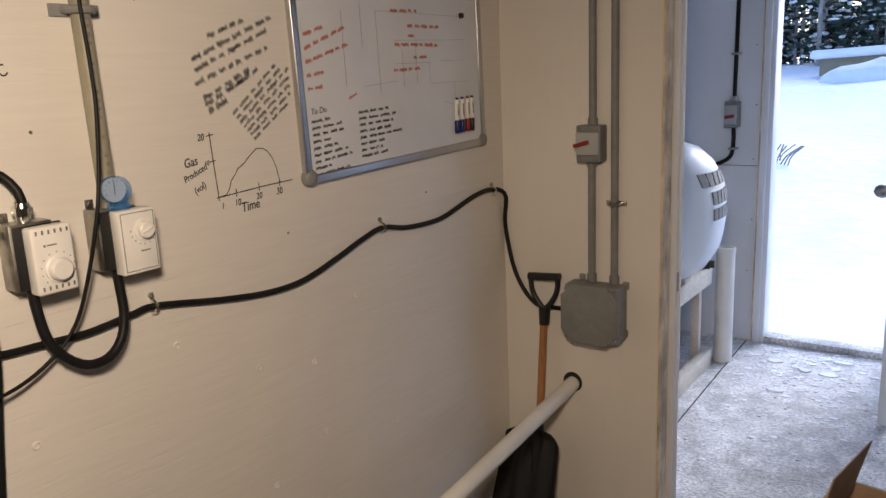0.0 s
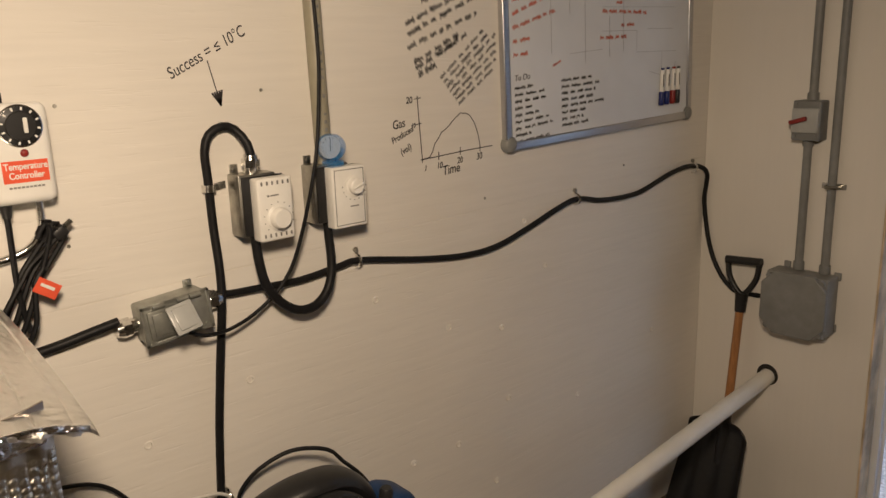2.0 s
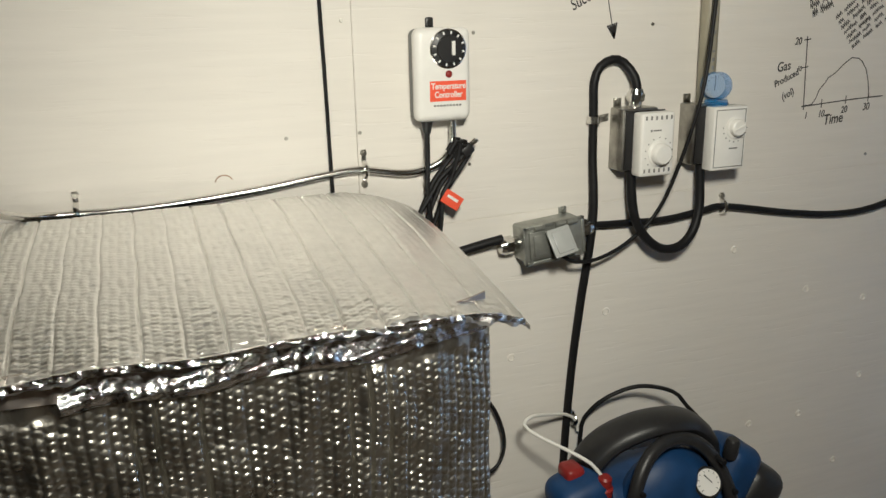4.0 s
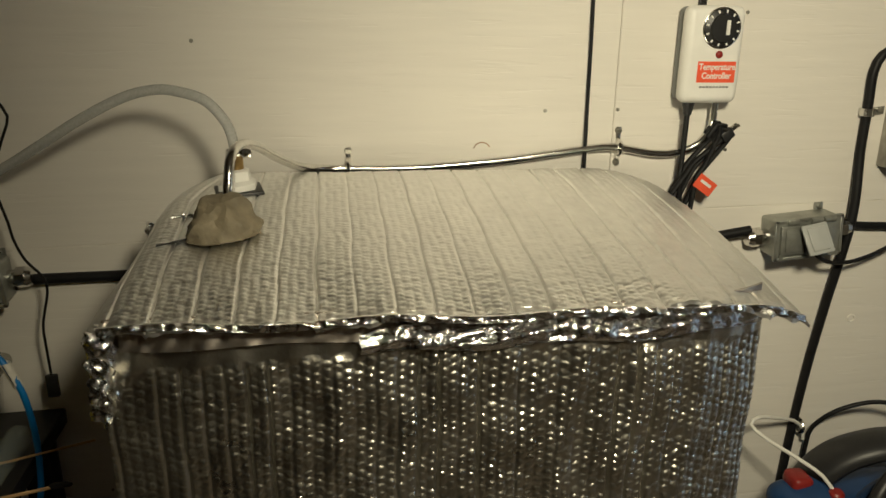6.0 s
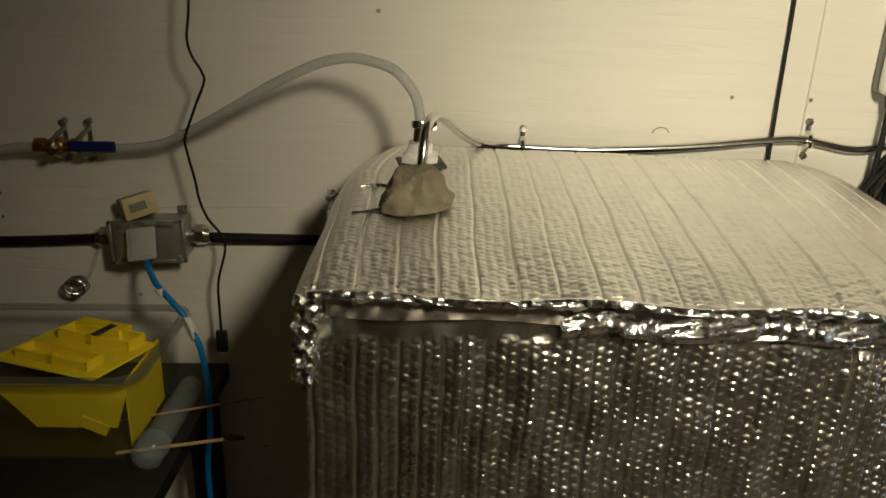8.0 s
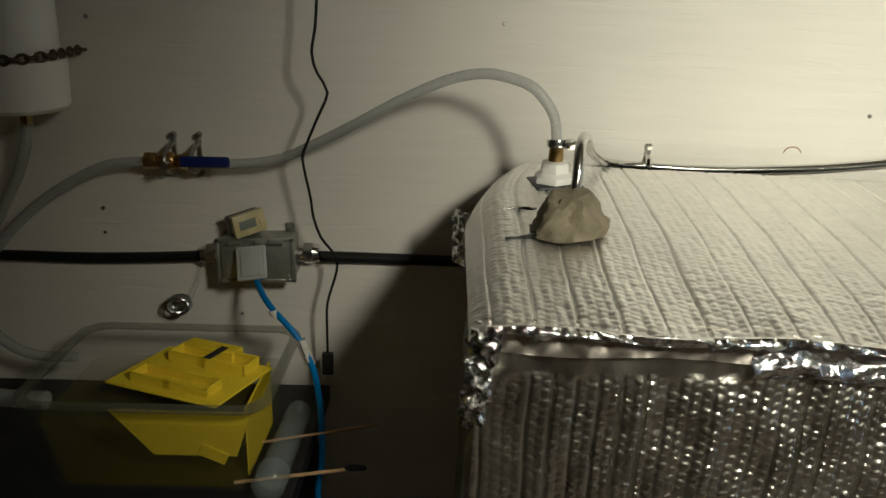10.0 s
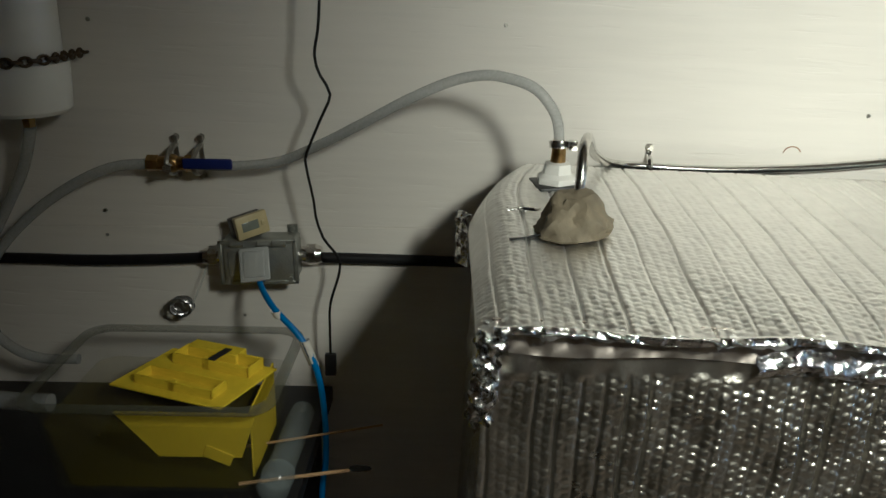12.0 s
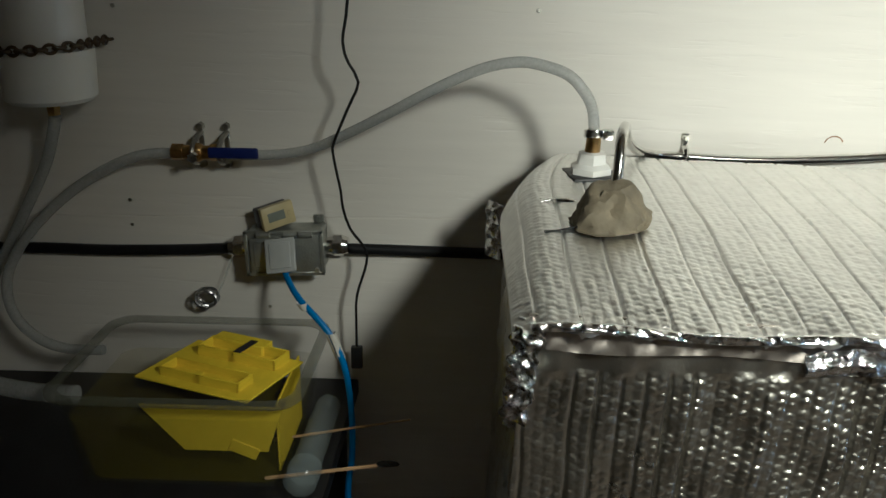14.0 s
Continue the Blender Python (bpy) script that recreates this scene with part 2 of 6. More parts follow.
box(bm, (1.92, 2.62, 2.12), (2.02, 4.12, CEIL))
structure("wall_porch_east", bm, PAINT_COLD, "unseen white porch side wall, opened wide to let in sky light")
structure("ceiling_porch", box(mesh(), (-2.3, RIGHT + 0.13, CEIL), (2.02, 4.42, CEIL + 0.1)), PAINT_COLD, "white porch ceiling")
bm = mesh()
box(bm, (-2.2, RIGHT + 0.078, FLOOR), (DOOR_L + 0.004, RIGHT + 0.128, CEIL))
box(bm, (DOOR_R, RIGHT + 0.078, FLOOR), (1.92, RIGHT + 0.128, CEIL))
box(bm, (DOOR_L + 0.004, RIGHT + 0.078, DOOR_TOP), (DOOR_R, RIGHT + 0.128, CEIL))
structure("wall_porch_inner", bm, PAINT_COLD, "white panelled porch face of the inner wall")

# ---- foil-wrapped tank ----
FX, FY0, FY1, FTOP = -0.868, -0.535, 0.185, 1.132
foil_tank = thing("foil_wrapped_tank", (-1.07, -0.15, FLOOR), "tall square tank wrapped in silver foil bubble insulation beside the wall", "insulated tank")


def bubbles(a, b, pa, pb, seed, tilt):
    """Staggered flat-topped bubbles of unit height, each tipped a little its own way."""
    u = a / pa
    col = np.floor(u)
    w = b / pb + 0.5 * (col % 2)
    row = np.floor(w)
    du, dw = u - col - 0.5, w - row - 0.5
    g = np.random.RandomState(seed)
    pick = (col.astype(int) * 131 + row.astype(int) * 17) % 997
    tu, tw = g.uniform(-tilt, tilt, 997)[pick], g.uniform(-tilt, tilt, 997)[pick]
    top = np.clip((1 - 4.2 * (du * du + dw * dw)) / 0.80, 0, 1)
    return top * top * (3 - 2 * top) * (1 + tu * du + tw * dw)


def quilt(a, b, seed):
    """Relief of foil bubble wrap: pressed channels along b, staggered bubbles between."""
    pitch = 0.0220
    aw = a + 0.0014 * waves(a * 0.3, b, 0.11, seed)
    c = aw / pitch
    near = np.abs(c - np.round(c)) * pitch
    g = np.random.RandomState(seed + 5)
    depth = (g.uniform(0, 1, 200) ** 2.0)[np.round(c).astype(int) % 200]
    h = -0.0062 * depth * np.exp(-(near / 0.0021) ** 2)
    h = h + 0.0012 * (1 + 0.3 * waves(a, b, 0.05, seed + 7)) * bubbles(aw, b + 0.0012 * waves(a, b, 0.03, seed + 8), 0.0110, 0.0098, seed + 3, 0.8)
    return h + 0.0022 * waves(a, b * 0.5, 0.060, seed + 1) + 0.0004 * waves(a, b, 0.017, seed + 2)


yy, zz = np.meshgrid(np.arange(FY0, FY1 + 0.001, 0.0012), np.arange(0.80, FTOP - 0.009, 0.0012))
round_off = np.where(yy > 0.02, -0.040 * ((yy - 0.02) / 0.165) ** 2.4, 0)
ease = np.clip((FTOP - 0.026 - 0.006 * np.sin(9 * yy) - zz) / 0.010, 0, 1)
P = np.stack([FX + round_off + quilt(yy, zz, 3) * ease * (0.45 + 0.55 * np.clip((yy + 0.50) / 0.22, 0, 1)) + 0.0022 * (1 - ease) * waves(yy, zz * 0.5, 0.05, 9), yy, zz], -1)
part("foil_front", solid_sheet(P, (-0.006, 0, 0)), FOIL_DIMMED, foil_tank, "crinkled silver bubble foil with vertical channels")
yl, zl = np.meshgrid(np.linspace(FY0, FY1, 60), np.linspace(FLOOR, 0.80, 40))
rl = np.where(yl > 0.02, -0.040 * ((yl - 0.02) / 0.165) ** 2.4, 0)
part("foil_skirt", solid_sheet(np.stack([FX + rl + 0.003 * waves(yl, zl, 0.06, 8), yl, zl], -1), (-0.006, 0, 0)), FOIL_DIMMED, foil_tank)
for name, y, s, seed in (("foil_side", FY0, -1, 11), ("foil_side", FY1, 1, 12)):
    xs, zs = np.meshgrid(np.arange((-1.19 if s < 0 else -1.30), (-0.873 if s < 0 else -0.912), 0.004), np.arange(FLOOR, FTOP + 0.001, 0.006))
    part(name, solid_sheet(np.stack([xs, y + s * quilt(xs, zs, seed), zs], -1), (0, -s * 0.006, 0)), FOIL_DIMMED, foil_tank)
part("inner_wall", box(mesh(), (-1.17, FY0 + 0.012, FLOOR), (-0.93, FY1 - 0.012, FTOP - 0.01)), FOIL_DIMMED, foil_tank, smooth=False)

# the lid: one quilted sheet, higher at the back, drooping past the corner
yy, xx = np.meshgrid(np.arange(-0.546, 0.222, 0.0013), np.arange(-0.853, -1.303, -0.0016))
v = (-0.853 - xx) / 0.45
lid_z = 1.150 + 0.044 * (1 - (1 - v) ** 2) + 0.010 * v
lid_z = lid_z - 0.032 * np.clip((yy - 0.09) / 0.125, 0, 1.2) ** 2 - (0.012 + 0.035 * np.clip(v * 2, 0, 1)) * np.clip((-0.502 - yy) / 0.044, 0, 1.2) ** 2
lid_z = lid_z + 0.004 * waves(yy, xx * 0.3, 0.16, 21) * np.clip(1 - 2.2 * v, 0.15, 1)
c = (yy + 0.0011 * waves(yy * 0.3, xx, 0.2, 22)) / 0.0405
near = np.abs(c - np.round(c)) * 0.0405
depth = np.random.RandomState(4).uniform(0.15, 1.0, 200)[np.round(c).astype(int) % 200]
cells = 0.00055 * bubbles(yy + 0.0009 * waves(yy, xx, 0.05, 26), xx + 0.0012 * waves(yy, xx, 0.03, 23), 0.0101, 0.0080, 27, 0.35)
lid_z = lid_z - 0.0036 * depth * np.exp(-(near / 0.0015) ** 2) + cells + 0.0003 * waves(yy, xx, 0.022, 24)
lid_z = lid_z + 0.0018 * waves(yy, yy * 0.2, 0.038, 28) * np.exp(-v / 0.05)
fx = xx + np.where(v < 0.02, 0.004 * waves(yy, yy, 0.05, 25), 0)
fx = fx - np.where(yy > 0.05, 0.020 * ((yy - 0.05) / 0.165) ** 2, 0) * np.clip(1 - v * 2, 0, 1)
fy = yy + 0.062 * np.clip((v - 0.66) / 0.34, 0, 1) ** 2 * np.clip((-0.40 - yy) / 0.146, 0, 1)
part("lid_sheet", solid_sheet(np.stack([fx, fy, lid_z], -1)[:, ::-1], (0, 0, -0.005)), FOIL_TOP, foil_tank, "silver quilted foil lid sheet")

# ---- more materials ----
BLACK_RUBBER = material("black_rubber_cable", (0.010, 0.010, 0.011), 0.5, vary=0.2, scale=60, bump=0.0003, bump_scale=300, stain=0.2, stain_scale=20, spec=0.28)
BLACK_PLASTIC = material("black_plastic", (0.018, 0.018, 0.019), 0.4, vary=0.15, scale=90, bump=0.0002, bump_scale=500)
WHITE_PLASTIC = material("white_plastic", (0.80, 0.79, 0.75), 0.35, vary=0.03, scale=30, stain=0.05, stain_scale=12)
WHITE_PVC = material("white_pvc_pipe", (0.78, 0.77, 0.72), 0.3, vary=0.02, scale=20, stain=0.07, stain_scale=6)
GREY_PVC = material("grey_pvc", (0.22, 0.225, 0.22), 0.45, vary=0.08, scale=40, bump=0.0002, bump_scale=400, stain=0.12, stain_scale=9)
BEIGE_PVC = material("printed_grey_beige_conduit", (0.29, 0.27, 0.20), 0.4, vary=0.06, scale=40, stain=0.1, stain_scale=8)
GALV = material("galvanised_steel", (0.42, 0.41, 0.37), 0.38, 1.0, vary=0.2, scale=35, bump=0.0003, bump_scale=200, rough_vary=0.12, stain=0.25, stain_scale=25)
CAST = material("cast_grey_metal_box", (0.36, 0.37, 0.34), 0.42, 0.7, vary=0.12, scale=60, bump=0.0004, bump_scale=300, rough_vary=0.1, stain=0.15, stain_scale=20)
CHROME = material("bright_steel", (0.72, 0.71, 0.68), 0.16, 1.0, vary=0.08, scale=90, bump=0.0002, bump_scale=400)
BRASS = material("aged_brass", (0.45, 0.30, 0.11), 0.35, 1.0, vary=0.2, scale=80, stain=0.3, stain_scale=60)
RED = material("red_label", (0.72, 0.10, 0.04), 0.45, vary=0.05, scale=50)
DARK_RED = material("red_plastic", (0.22, 0.018, 0.014), 0.4, vary=0.1, scale=50)
INK = material("black_marker_ink", (0.03, 0.028, 0.03), 0.6, vary=0.2, scale=200)
RED_INK = material("red_marker_ink", (0.55, 0.13, 0.08), 0.6, vary=0.2, scale=200)
FAINT_INK = material("wiped_grey_ink", (0.42, 0.43, 0.45), 0.5, vary=0.2, scale=90)
BOARD = material("whiteboard_enamel", (0.70, 0.72, 0.74), 0.16, vary=0.02, scale=8, stain=0.05, stain_scale=5)
ALU = material("satin_aluminium", (0.50, 0.50, 0.51), 0.35, 1.0, vary=0.05, scale=200, stretch=(1, 0.1, 1))
BLUE = material("blue_plastic", (0.012, 0.042, 0.13), 0.5, vary=0.12, scale=40, bump=0.0002, bump_scale=500, stain=0.15, stain_scale=15)
BLUE_HANDLE = material("dark_blue_vinyl", (0.012, 0.02, 0.13), 0.35, vary=0.1, scale=40)
BLUE_CORD = material("bright_blue_cord", (0.016, 0.17, 0.50), 0.4, vary=0.06, scale=60)
CLEAR_BLUE = material("clear_blue_plastic", (0.04, 0.24, 0.62), 0.10, vary=0.05, scale=30, alpha=0.38)
CLEAR = material("clear_plastic", (0.12, 0.12, 0.08), 0.05, vary=0.03, scale=20, alpha=0.07, stain=0.1, stain_scale=12)
HOSE = material("clear_braided_hose", (0.46, 0.47, 0.46), 0.22, vary=0.10, scale=300, bump=0.0005, bump_scale=500, alpha=0.55)
MILKY = material("milky_plastic_tube", (0.36, 0.41, 0.41), 0.16, vary=0.04, scale=25, alpha=0.24)
YELLOW = material("yellow_printed_plastic", (0.86, 0.67, 0.0005), 0.5, spec=0.15, vary=0.05, scale=60, bump=0.0003, bump_scale=250, stretch=(1, 1, 6))
CLAY = material("grey_brown_putty", (0.21, 0.18, 0.12), 0.7, vary=0.18, scale=45, bump=0.0015, bump_scale=120, stain=0.25, stain_scale=30)
BLACK_TABLE = material("black_table", (0.012, 0.012, 0.013), 0.5, vary=0.2, scale=20, bump=0.0003, bump_scale=200, stain=0.2)
CREAM_PLASTIC = material("cream_plastic", (0.52, 0.45, 0.24), 0.4, vary=0.06, scale=50, stain=0.1, stain_scale=30)
LCD = material("grey_display", (0.20, 0.22, 0.19), 0.15, vary=0.05, scale=60)
WOOD = material("varnished_handle", (0.36, 0.17, 0.06), 0.4, vary=0.25, scale=40, stretch=(6, 6, 0.5), bump=0.0004)
BAMBOO = material("bamboo_stick", (0.48, 0.32, 0.15), 0.55, vary=0.2, scale=80, stretch=(4, 0.6, 4))
CHAR = material("charred_wood", (0.02, 0.018, 0.016), 0.8, vary=0.3, scale=150, bump=0.0006)
CARD = material("brown_cardboard", (0.44, 0.31, 0.20), 0.75, vary=0.1, scale=40, stretch=(1, 1, 5), stain=0.1, stain_scale=8)
TANK_WHITE = material("translucent_white_tank", (0.76, 0.80, 0.84), 0.35, vary=0.02, scale=10, stain=0.04, stain_scale=4)
GREY_INK_AND_SHADE = material("faded_grey_print_and_slot_shade", (0.20, 0.195, 0.185), 0.5, vary=0.3, scale=60)
TAPE = material("white_tape", (0.66, 0.64, 0.58), 0.5, vary=0.06, scale=60, bump=0.0005, bump_scale=120)
PLUG_GREY = material("grey_flap_plastic", (0.40, 0.41, 0.40), 0.3, vary=0.05, scale=40)


def wall_frame(y, z, angle=0.0, x=None):
    """A frame on the long wall: its x runs along the wall, its y up, its z into the room."""
    m = Matrix(((0, 0, 1, 0), (1, 0, 0, 0), (0, 1, 0, 0), (0, 0, 0, 1)))
    return Matrix.Translation((WALL if x is None else x, y, z)) @ m @ Matrix.Rotation(radians(angle), 4, "Z")


def letters(name, text, size, m, mat, parent, align="LEFT", squeeze=1.0, slant=0.0, thick=0.0):
    cu = bpy.data.curves.new(name, "FONT")
    cu.body, cu.size, cu.align_x, cu.extrude, cu.shear, cu.offset = text, size, align, 0.0002, slant, thick
    tmp = bpy.data.objects.new(name, cu)
    me = bpy.data.meshes.new_from_object(tmp)
    bpy.data.objects.remove(tmp)
    me.transform(m @ Matrix.Diagonal((squeeze, 1, 1, 1)))
    me.materials.append(mat)
    ob = new(name, me)
    ob.parent = parent
    ob.matrix_parent_inverse = Matrix.Translation(-ORIGINS.get(parent, Vector((0, 0, 0))))
    return ob


def stroke(bm, pts, width, m, lift=0.0006):
    """A pen stroke through points of a wall frame."""
    for (a, b), (c, d) in zip(pts, pts[1:]):
        w = Vector((c - a, d - b, 0))
        n = Vector((-w.y, w.x, 0)).normalized() * width / 2
        e = w.normalized() * width * 0.4
        q = [Vector((a, b, lift)) - e + n, Vector((a, b, lift)) - e - n, Vector((c, d, lift)) + e - n, Vector((c, d, lift)) + e + n]
        top = [bm.verts.new(m @ p) for p in q]
        low = [bm.verts.new(m @ (p - Vector((0, 0, lift * 0.7)))) for p in q]
        bm.faces.new(top)
        for k in range(4):
            bm.faces.new((top[k], low[k], low[(k + 1) % 4], top[(k + 1) % 4]))
    return bm


def scribble(bm, length, height, m, seed, width=0.0022):
    """A line of unreadable writing: a row of word-long bars, each an uneven band."""
    g = random.Random(seed)
    x = 0.0
    while x < length:
        w = min(g.uniform(0.012, 0.040), length - x + 0.004)
        n = max(2, int(w / 0.0042))
        pts = []
        for k in range(n * 2 + 1):
            pts.append((x + w * k / (n * 2), height * ((0.5 if k % 2 else -0.5) * g.uniform(0.4, 1.0) + g.uniform(-0.1, 0.1))))
        stroke(bm, pts, width, m)
        x += w + g.uniform(0.006, 0.013)
    return bm


# ---- cables and clips on the long wall ----
def cable(name, pts, r, mat, label, category="cable", group="", seg=10, step=0.012, sharp=False):
    ob = part(name, tube(mesh(), pts, r, seg, step, sharp=sharp), mat)
    return tagged(ob, label, category, group)


W0 = WALL + 0.009
cable("power_cable", [(W0, y, z) for y, z in ((0.555, 1.100), (0.598, 1.088), (0.674, 1.084), (0.759, 1.081), (0.849, 1.090), (0.903, 1.093), (1.07, 1.063), (1.198, 1.047), (1.307, 1.05), (1.43, 1.08), (1.518, 1.106), (1.603, 1.123), (1.69, 1.108), (1.749, 1.102), (1.83, 1.1), (1.902, 1.106), (2.043, 1.139), (2.13, 1.150), (2.163, 1.147))]
      + [(WALL + 0.012, 2.2, 1.142), (WALL + 0.022, 2.228, 1.115), (-1.340, RIGHT - 0.010, 1.02), (-1.312, RIGHT - 0.010, 0.88), (-1.268, RIGHT - 0.010, 0.795), (-1.215, RIGHT - 0.010, 0.752), (-1.16, RIGHT - 0.010, 0.754), (-1.09, RIGHT - 0.012, 0.757)],
      0.0070, BLACK_RUBBER, "black rubber power cable sagging along the wall", group="wall cables")
cable("power_cable", [(WALL + 0.020, 0.402, 1.086), (WALL + 0.016, 0.36, 1.078), (W0, 0.28, 1.063), (W0, 0.10, 1.05), (W0, -0.3, 1.040), west_point(W0, -0.6, 1.044), west_point(W0 + 0.006, -0.728, 1.048)], 0.0085, BLACK_RUBBER, "black rubber power cable running behind the foil tank", group="wall cables")
cable("power_cable", [west_point(W0, -0.905, 1.043), west_point(W0, -1.0, 1.038), west_point(W0, -1.115, 1.035), west_point(W0, -1.256, 1.036), west_point(W0, -1.6, 1.03)], 0.0085, BLACK_RUBBER, "black rubber power cable leading away from the outlet box", group="wall cables")
cable("riser_cable", [(-1.318, 0.664, 1.330), (-1.322, 0.660, 1.358), (W0 + 0.004, 0.645, 1.384), (W0 + 0.002, 0.622, 1.390), (W0, 0.598, 1.378), (W0, 0.587, 1.35), (W0, 0.588, 1.30), (W0, 0.589, 1.22), (W0 + 0.012, 0.587, 1.10), (W0 + 0.004, 0.571, 0.937), (W0, 0.558, 0.80), (W0, 0.546, 0.62), (W0, 0.54, 0.40), (W0, 0.54, FLOOR + 0.01)],
      0.0080, BLACK_RUBBER, "thick black cable hooked over into the thermostat", group="wall cables")
cable("loop_cable", [(-1.315, 0.655, 1.195), (-1.312, 0.657, 1.15), (-1.308, 0.665, 1.10), (-1.305, 0.690, 1.060), (-1.302, 0.725, 1.036), (-1.302, 0.765, 1.036), (-1.305, 0.797, 1.062), (-1.310, 0.812, 1.105), (-1.315, 0.814, 1.15), (-1.318, 0.813, 1.195)],
      0.0090, BLACK_RUBBER, "thick black cable looped between the two thermostats", group="wall cables")
cable("appliance_cable", [(-1.31, 0.80, 1.95), (-1.305, 0.803, 1.70), (-1.300, 0.806, 1.55), (-1.29, 0.798, 1.462), (-1.272, 0.768, 1.321), (-1.295, 0.737, 1.172), (-1.312, 0.707, 1.096), (-1.316, 0.65, 1.05), (-1.308, 0.584, 1.031), (-1.295, 0.53, 1.037), (-1.288, 0.503, 1.052)],
      0.0036, BLACK_RUBBER, "thin black cord hanging to the outlet box", group="wall cables")


def clip(y, z, up=0.02, x=WALL, r=0.0105):
    """A steel strap over a cable with a screw above it."""
    ob = thing("cable_clip", (x, y, z), "small bent steel cable clip screwed to the wall", "cable clip", "cable clips")
    bm = mesh()
    tube(bm, [(x + 0.001, y, z - r - 0.004), (x + 0.012, y, z - r), (x + 0.019, y, z), (x + 0.012, y, z + r), (x + 0.002, y, z + r + 0.004), (x + 0.002, y, z + up + 0.006)], 0.0042, 6, 0.004)
    part("strap", bm, CHROME, ob)
    bm = mesh()
    cyl(bm, (x, y, z + up), (x + 0.006, y, z + up), 0.006, 0.0045, 12)
    cyl(bm, (x + 0.006, y, z + up), (x + 0.0085, y, z + up), 0.0038, 0.003, 6)
    part("screw", bm, GALV, ob)
    return ob


strap = thing("cable_clip", (WALL, 0.59, 1.285), "bent steel strap holding the upright cable to the wall", "cable clip", "cable clips")
sx, sy, sz = WALL, 0.5885, 1.285
uu, vv = np.meshgrid(np.linspace(0, 1, 25), np.linspace(-0.0065, 0.0065, 3))
ang = np.clip(uu / 0.62, 0, 1) * math.pi
tab = np.clip((uu - 0.62) / 0.38, 0, 1)
part("band", solid_sheet(np.stack([sx + 0.004 + 0.0165 * np.sin(ang) ** 0.7 + 0 * vv, sy - 0.0115 * np.cos(ang) + 0.022 * tab, sz + vv + 0.003 * tab], -1), (0.0012, 0, 0)), CHROME, strap)
part("screw", cyl(mesh(), (sx + 0.004, sy + 0.025, sz + 0.003), (sx + 0.009, sy + 0.025, sz + 0.003), 0.005, 0.004, 12), GALV, strap)
for y, z in ((0.897, 1.093), (1.605, 1.123), (2.172, 1.141)):
    clip(y, z, 0.022)
clip(-0.278, 1.201, 0.026)
for dz in (0.024, -0.022):
    clip(0.159, 1.226 if dz < 0 else 1.232, dz, r=0.006)

# ---- thermostats ----
def gland(bm, a, d, r=0.013, length=0.03):
    """A cable gland: body, hexagon nut and dome."""
    a, d = Vector(a), Vector(d).normalized()
    cyl(bm, a, a + d * length * 0.4, r * 0.85, None, 18)
    cyl(bm, a + d * length * 0.35, a + d * length * 0.75, r * 1.12, None, 6)
    cyl(bm, a + d * length * 0.75, a + d * length, r, r * 0.8, 18)
    return bm


def thermostat_base(ob, y0, y1, z0, z1):
    bm = mesh()
    box(bm, (WALL, y0, z0), (WALL + 0.044, y1, z1), 0.003)
    part("back_box", bm, GALV, ob, "dull galvanised steel box")
    bm = mesh()
    for z in (z1 + 0.006,):
        box(bm, (WALL, y0 + 0.006, z - 0.008), (WALL + 0.003, y0 + 0.022, z + 0.010), 0.001)
        cyl(bm, (WALL + 0.003, y0 + 0.014, z + 0.003), (WALL + 0.008, y0 + 0.014, z + 0.003), 0.005, 0.004, 12)
    part("mounting_ear", bm, GALV, ob)
    part("gasket", box(mesh(), (WALL + 0.044, y0 + 0.004, z0 + 0.002), (WALL + 0.049, y1 + 0.012, z1 - 0.004), 0.001), BLACK_PLASTIC, ob)


th1 = thing("thermostat", (WALL, 0.665, 1.19), "white thermostat with round dial and vent slots on a steel box", "thermostat", "thermostats")
thermostat_base(th1, 0.628, 0.702, 1.192, 1.305)
cover = part("cover", box(mesh(), (WALL + 0.047, 0.646, 1.185), (WALL + 0.077, 0.716, 1.299), 0.005, seg=3), WHITE_PLASTIC, th1)
bm = mesh()
lathe(bm, (WALL + 0.077, 0.684, 1.226), (1, 0, 0), [(0.0235, 0), (0.0235, 0.002), (0.020, 0.004), (0.0185, 0.014), (0.016, 0.0165), (0.004, 0.017)])
part("dial", bm, WHITE_PLASTIC, th1)
# grey tabs on the cover stand for the shade in its vent notches
for k in range(6):
    for z in (1.290, 1.196):
        bm = mesh()
        y = 0.653 + k * 0.0105
        box(bm, (WALL + 0.0765, y, z - 0.0035), (WALL + 0.0778, y + 0.0035, z + 0.0035), 0.0004, seg=1)
        part("vent_slot", bm, GREY_INK_AND_SHADE, th1)
bm = mesh()
for k in range(11):
    a = radians(-40 + k * 26)
    cyl(bm, (WALL + 0.077, 0.684 + 0.029 * math.cos(a), 1.226 + 0.029 * math.sin(a)), (WALL + 0.0776, 0.684 + 0.029 * math.cos(a), 1.226 + 0.029 * math.sin(a)), 0.0012, None, 6)
box(bm, (WALL + 0.077, 0.664, 1.2655), (WALL + 0.0777, 0.668, 1.2695), 0.0003, seg=1)
box(bm, (WALL + 0.077, 0.670, 1.2665), (WALL + 0.0777, 0.687, 1.2690), 0.0003, seg=1)
part("printed_marks", bm, GREY_INK_AND_SHADE, th1)
part("cable_gland", gland(mesh(), (WALL + 0.026, 0.663, 1.305), (0.1, 0, 1), 0.0145, 0.034), CHROME, th1, "bright chrome cable gland")

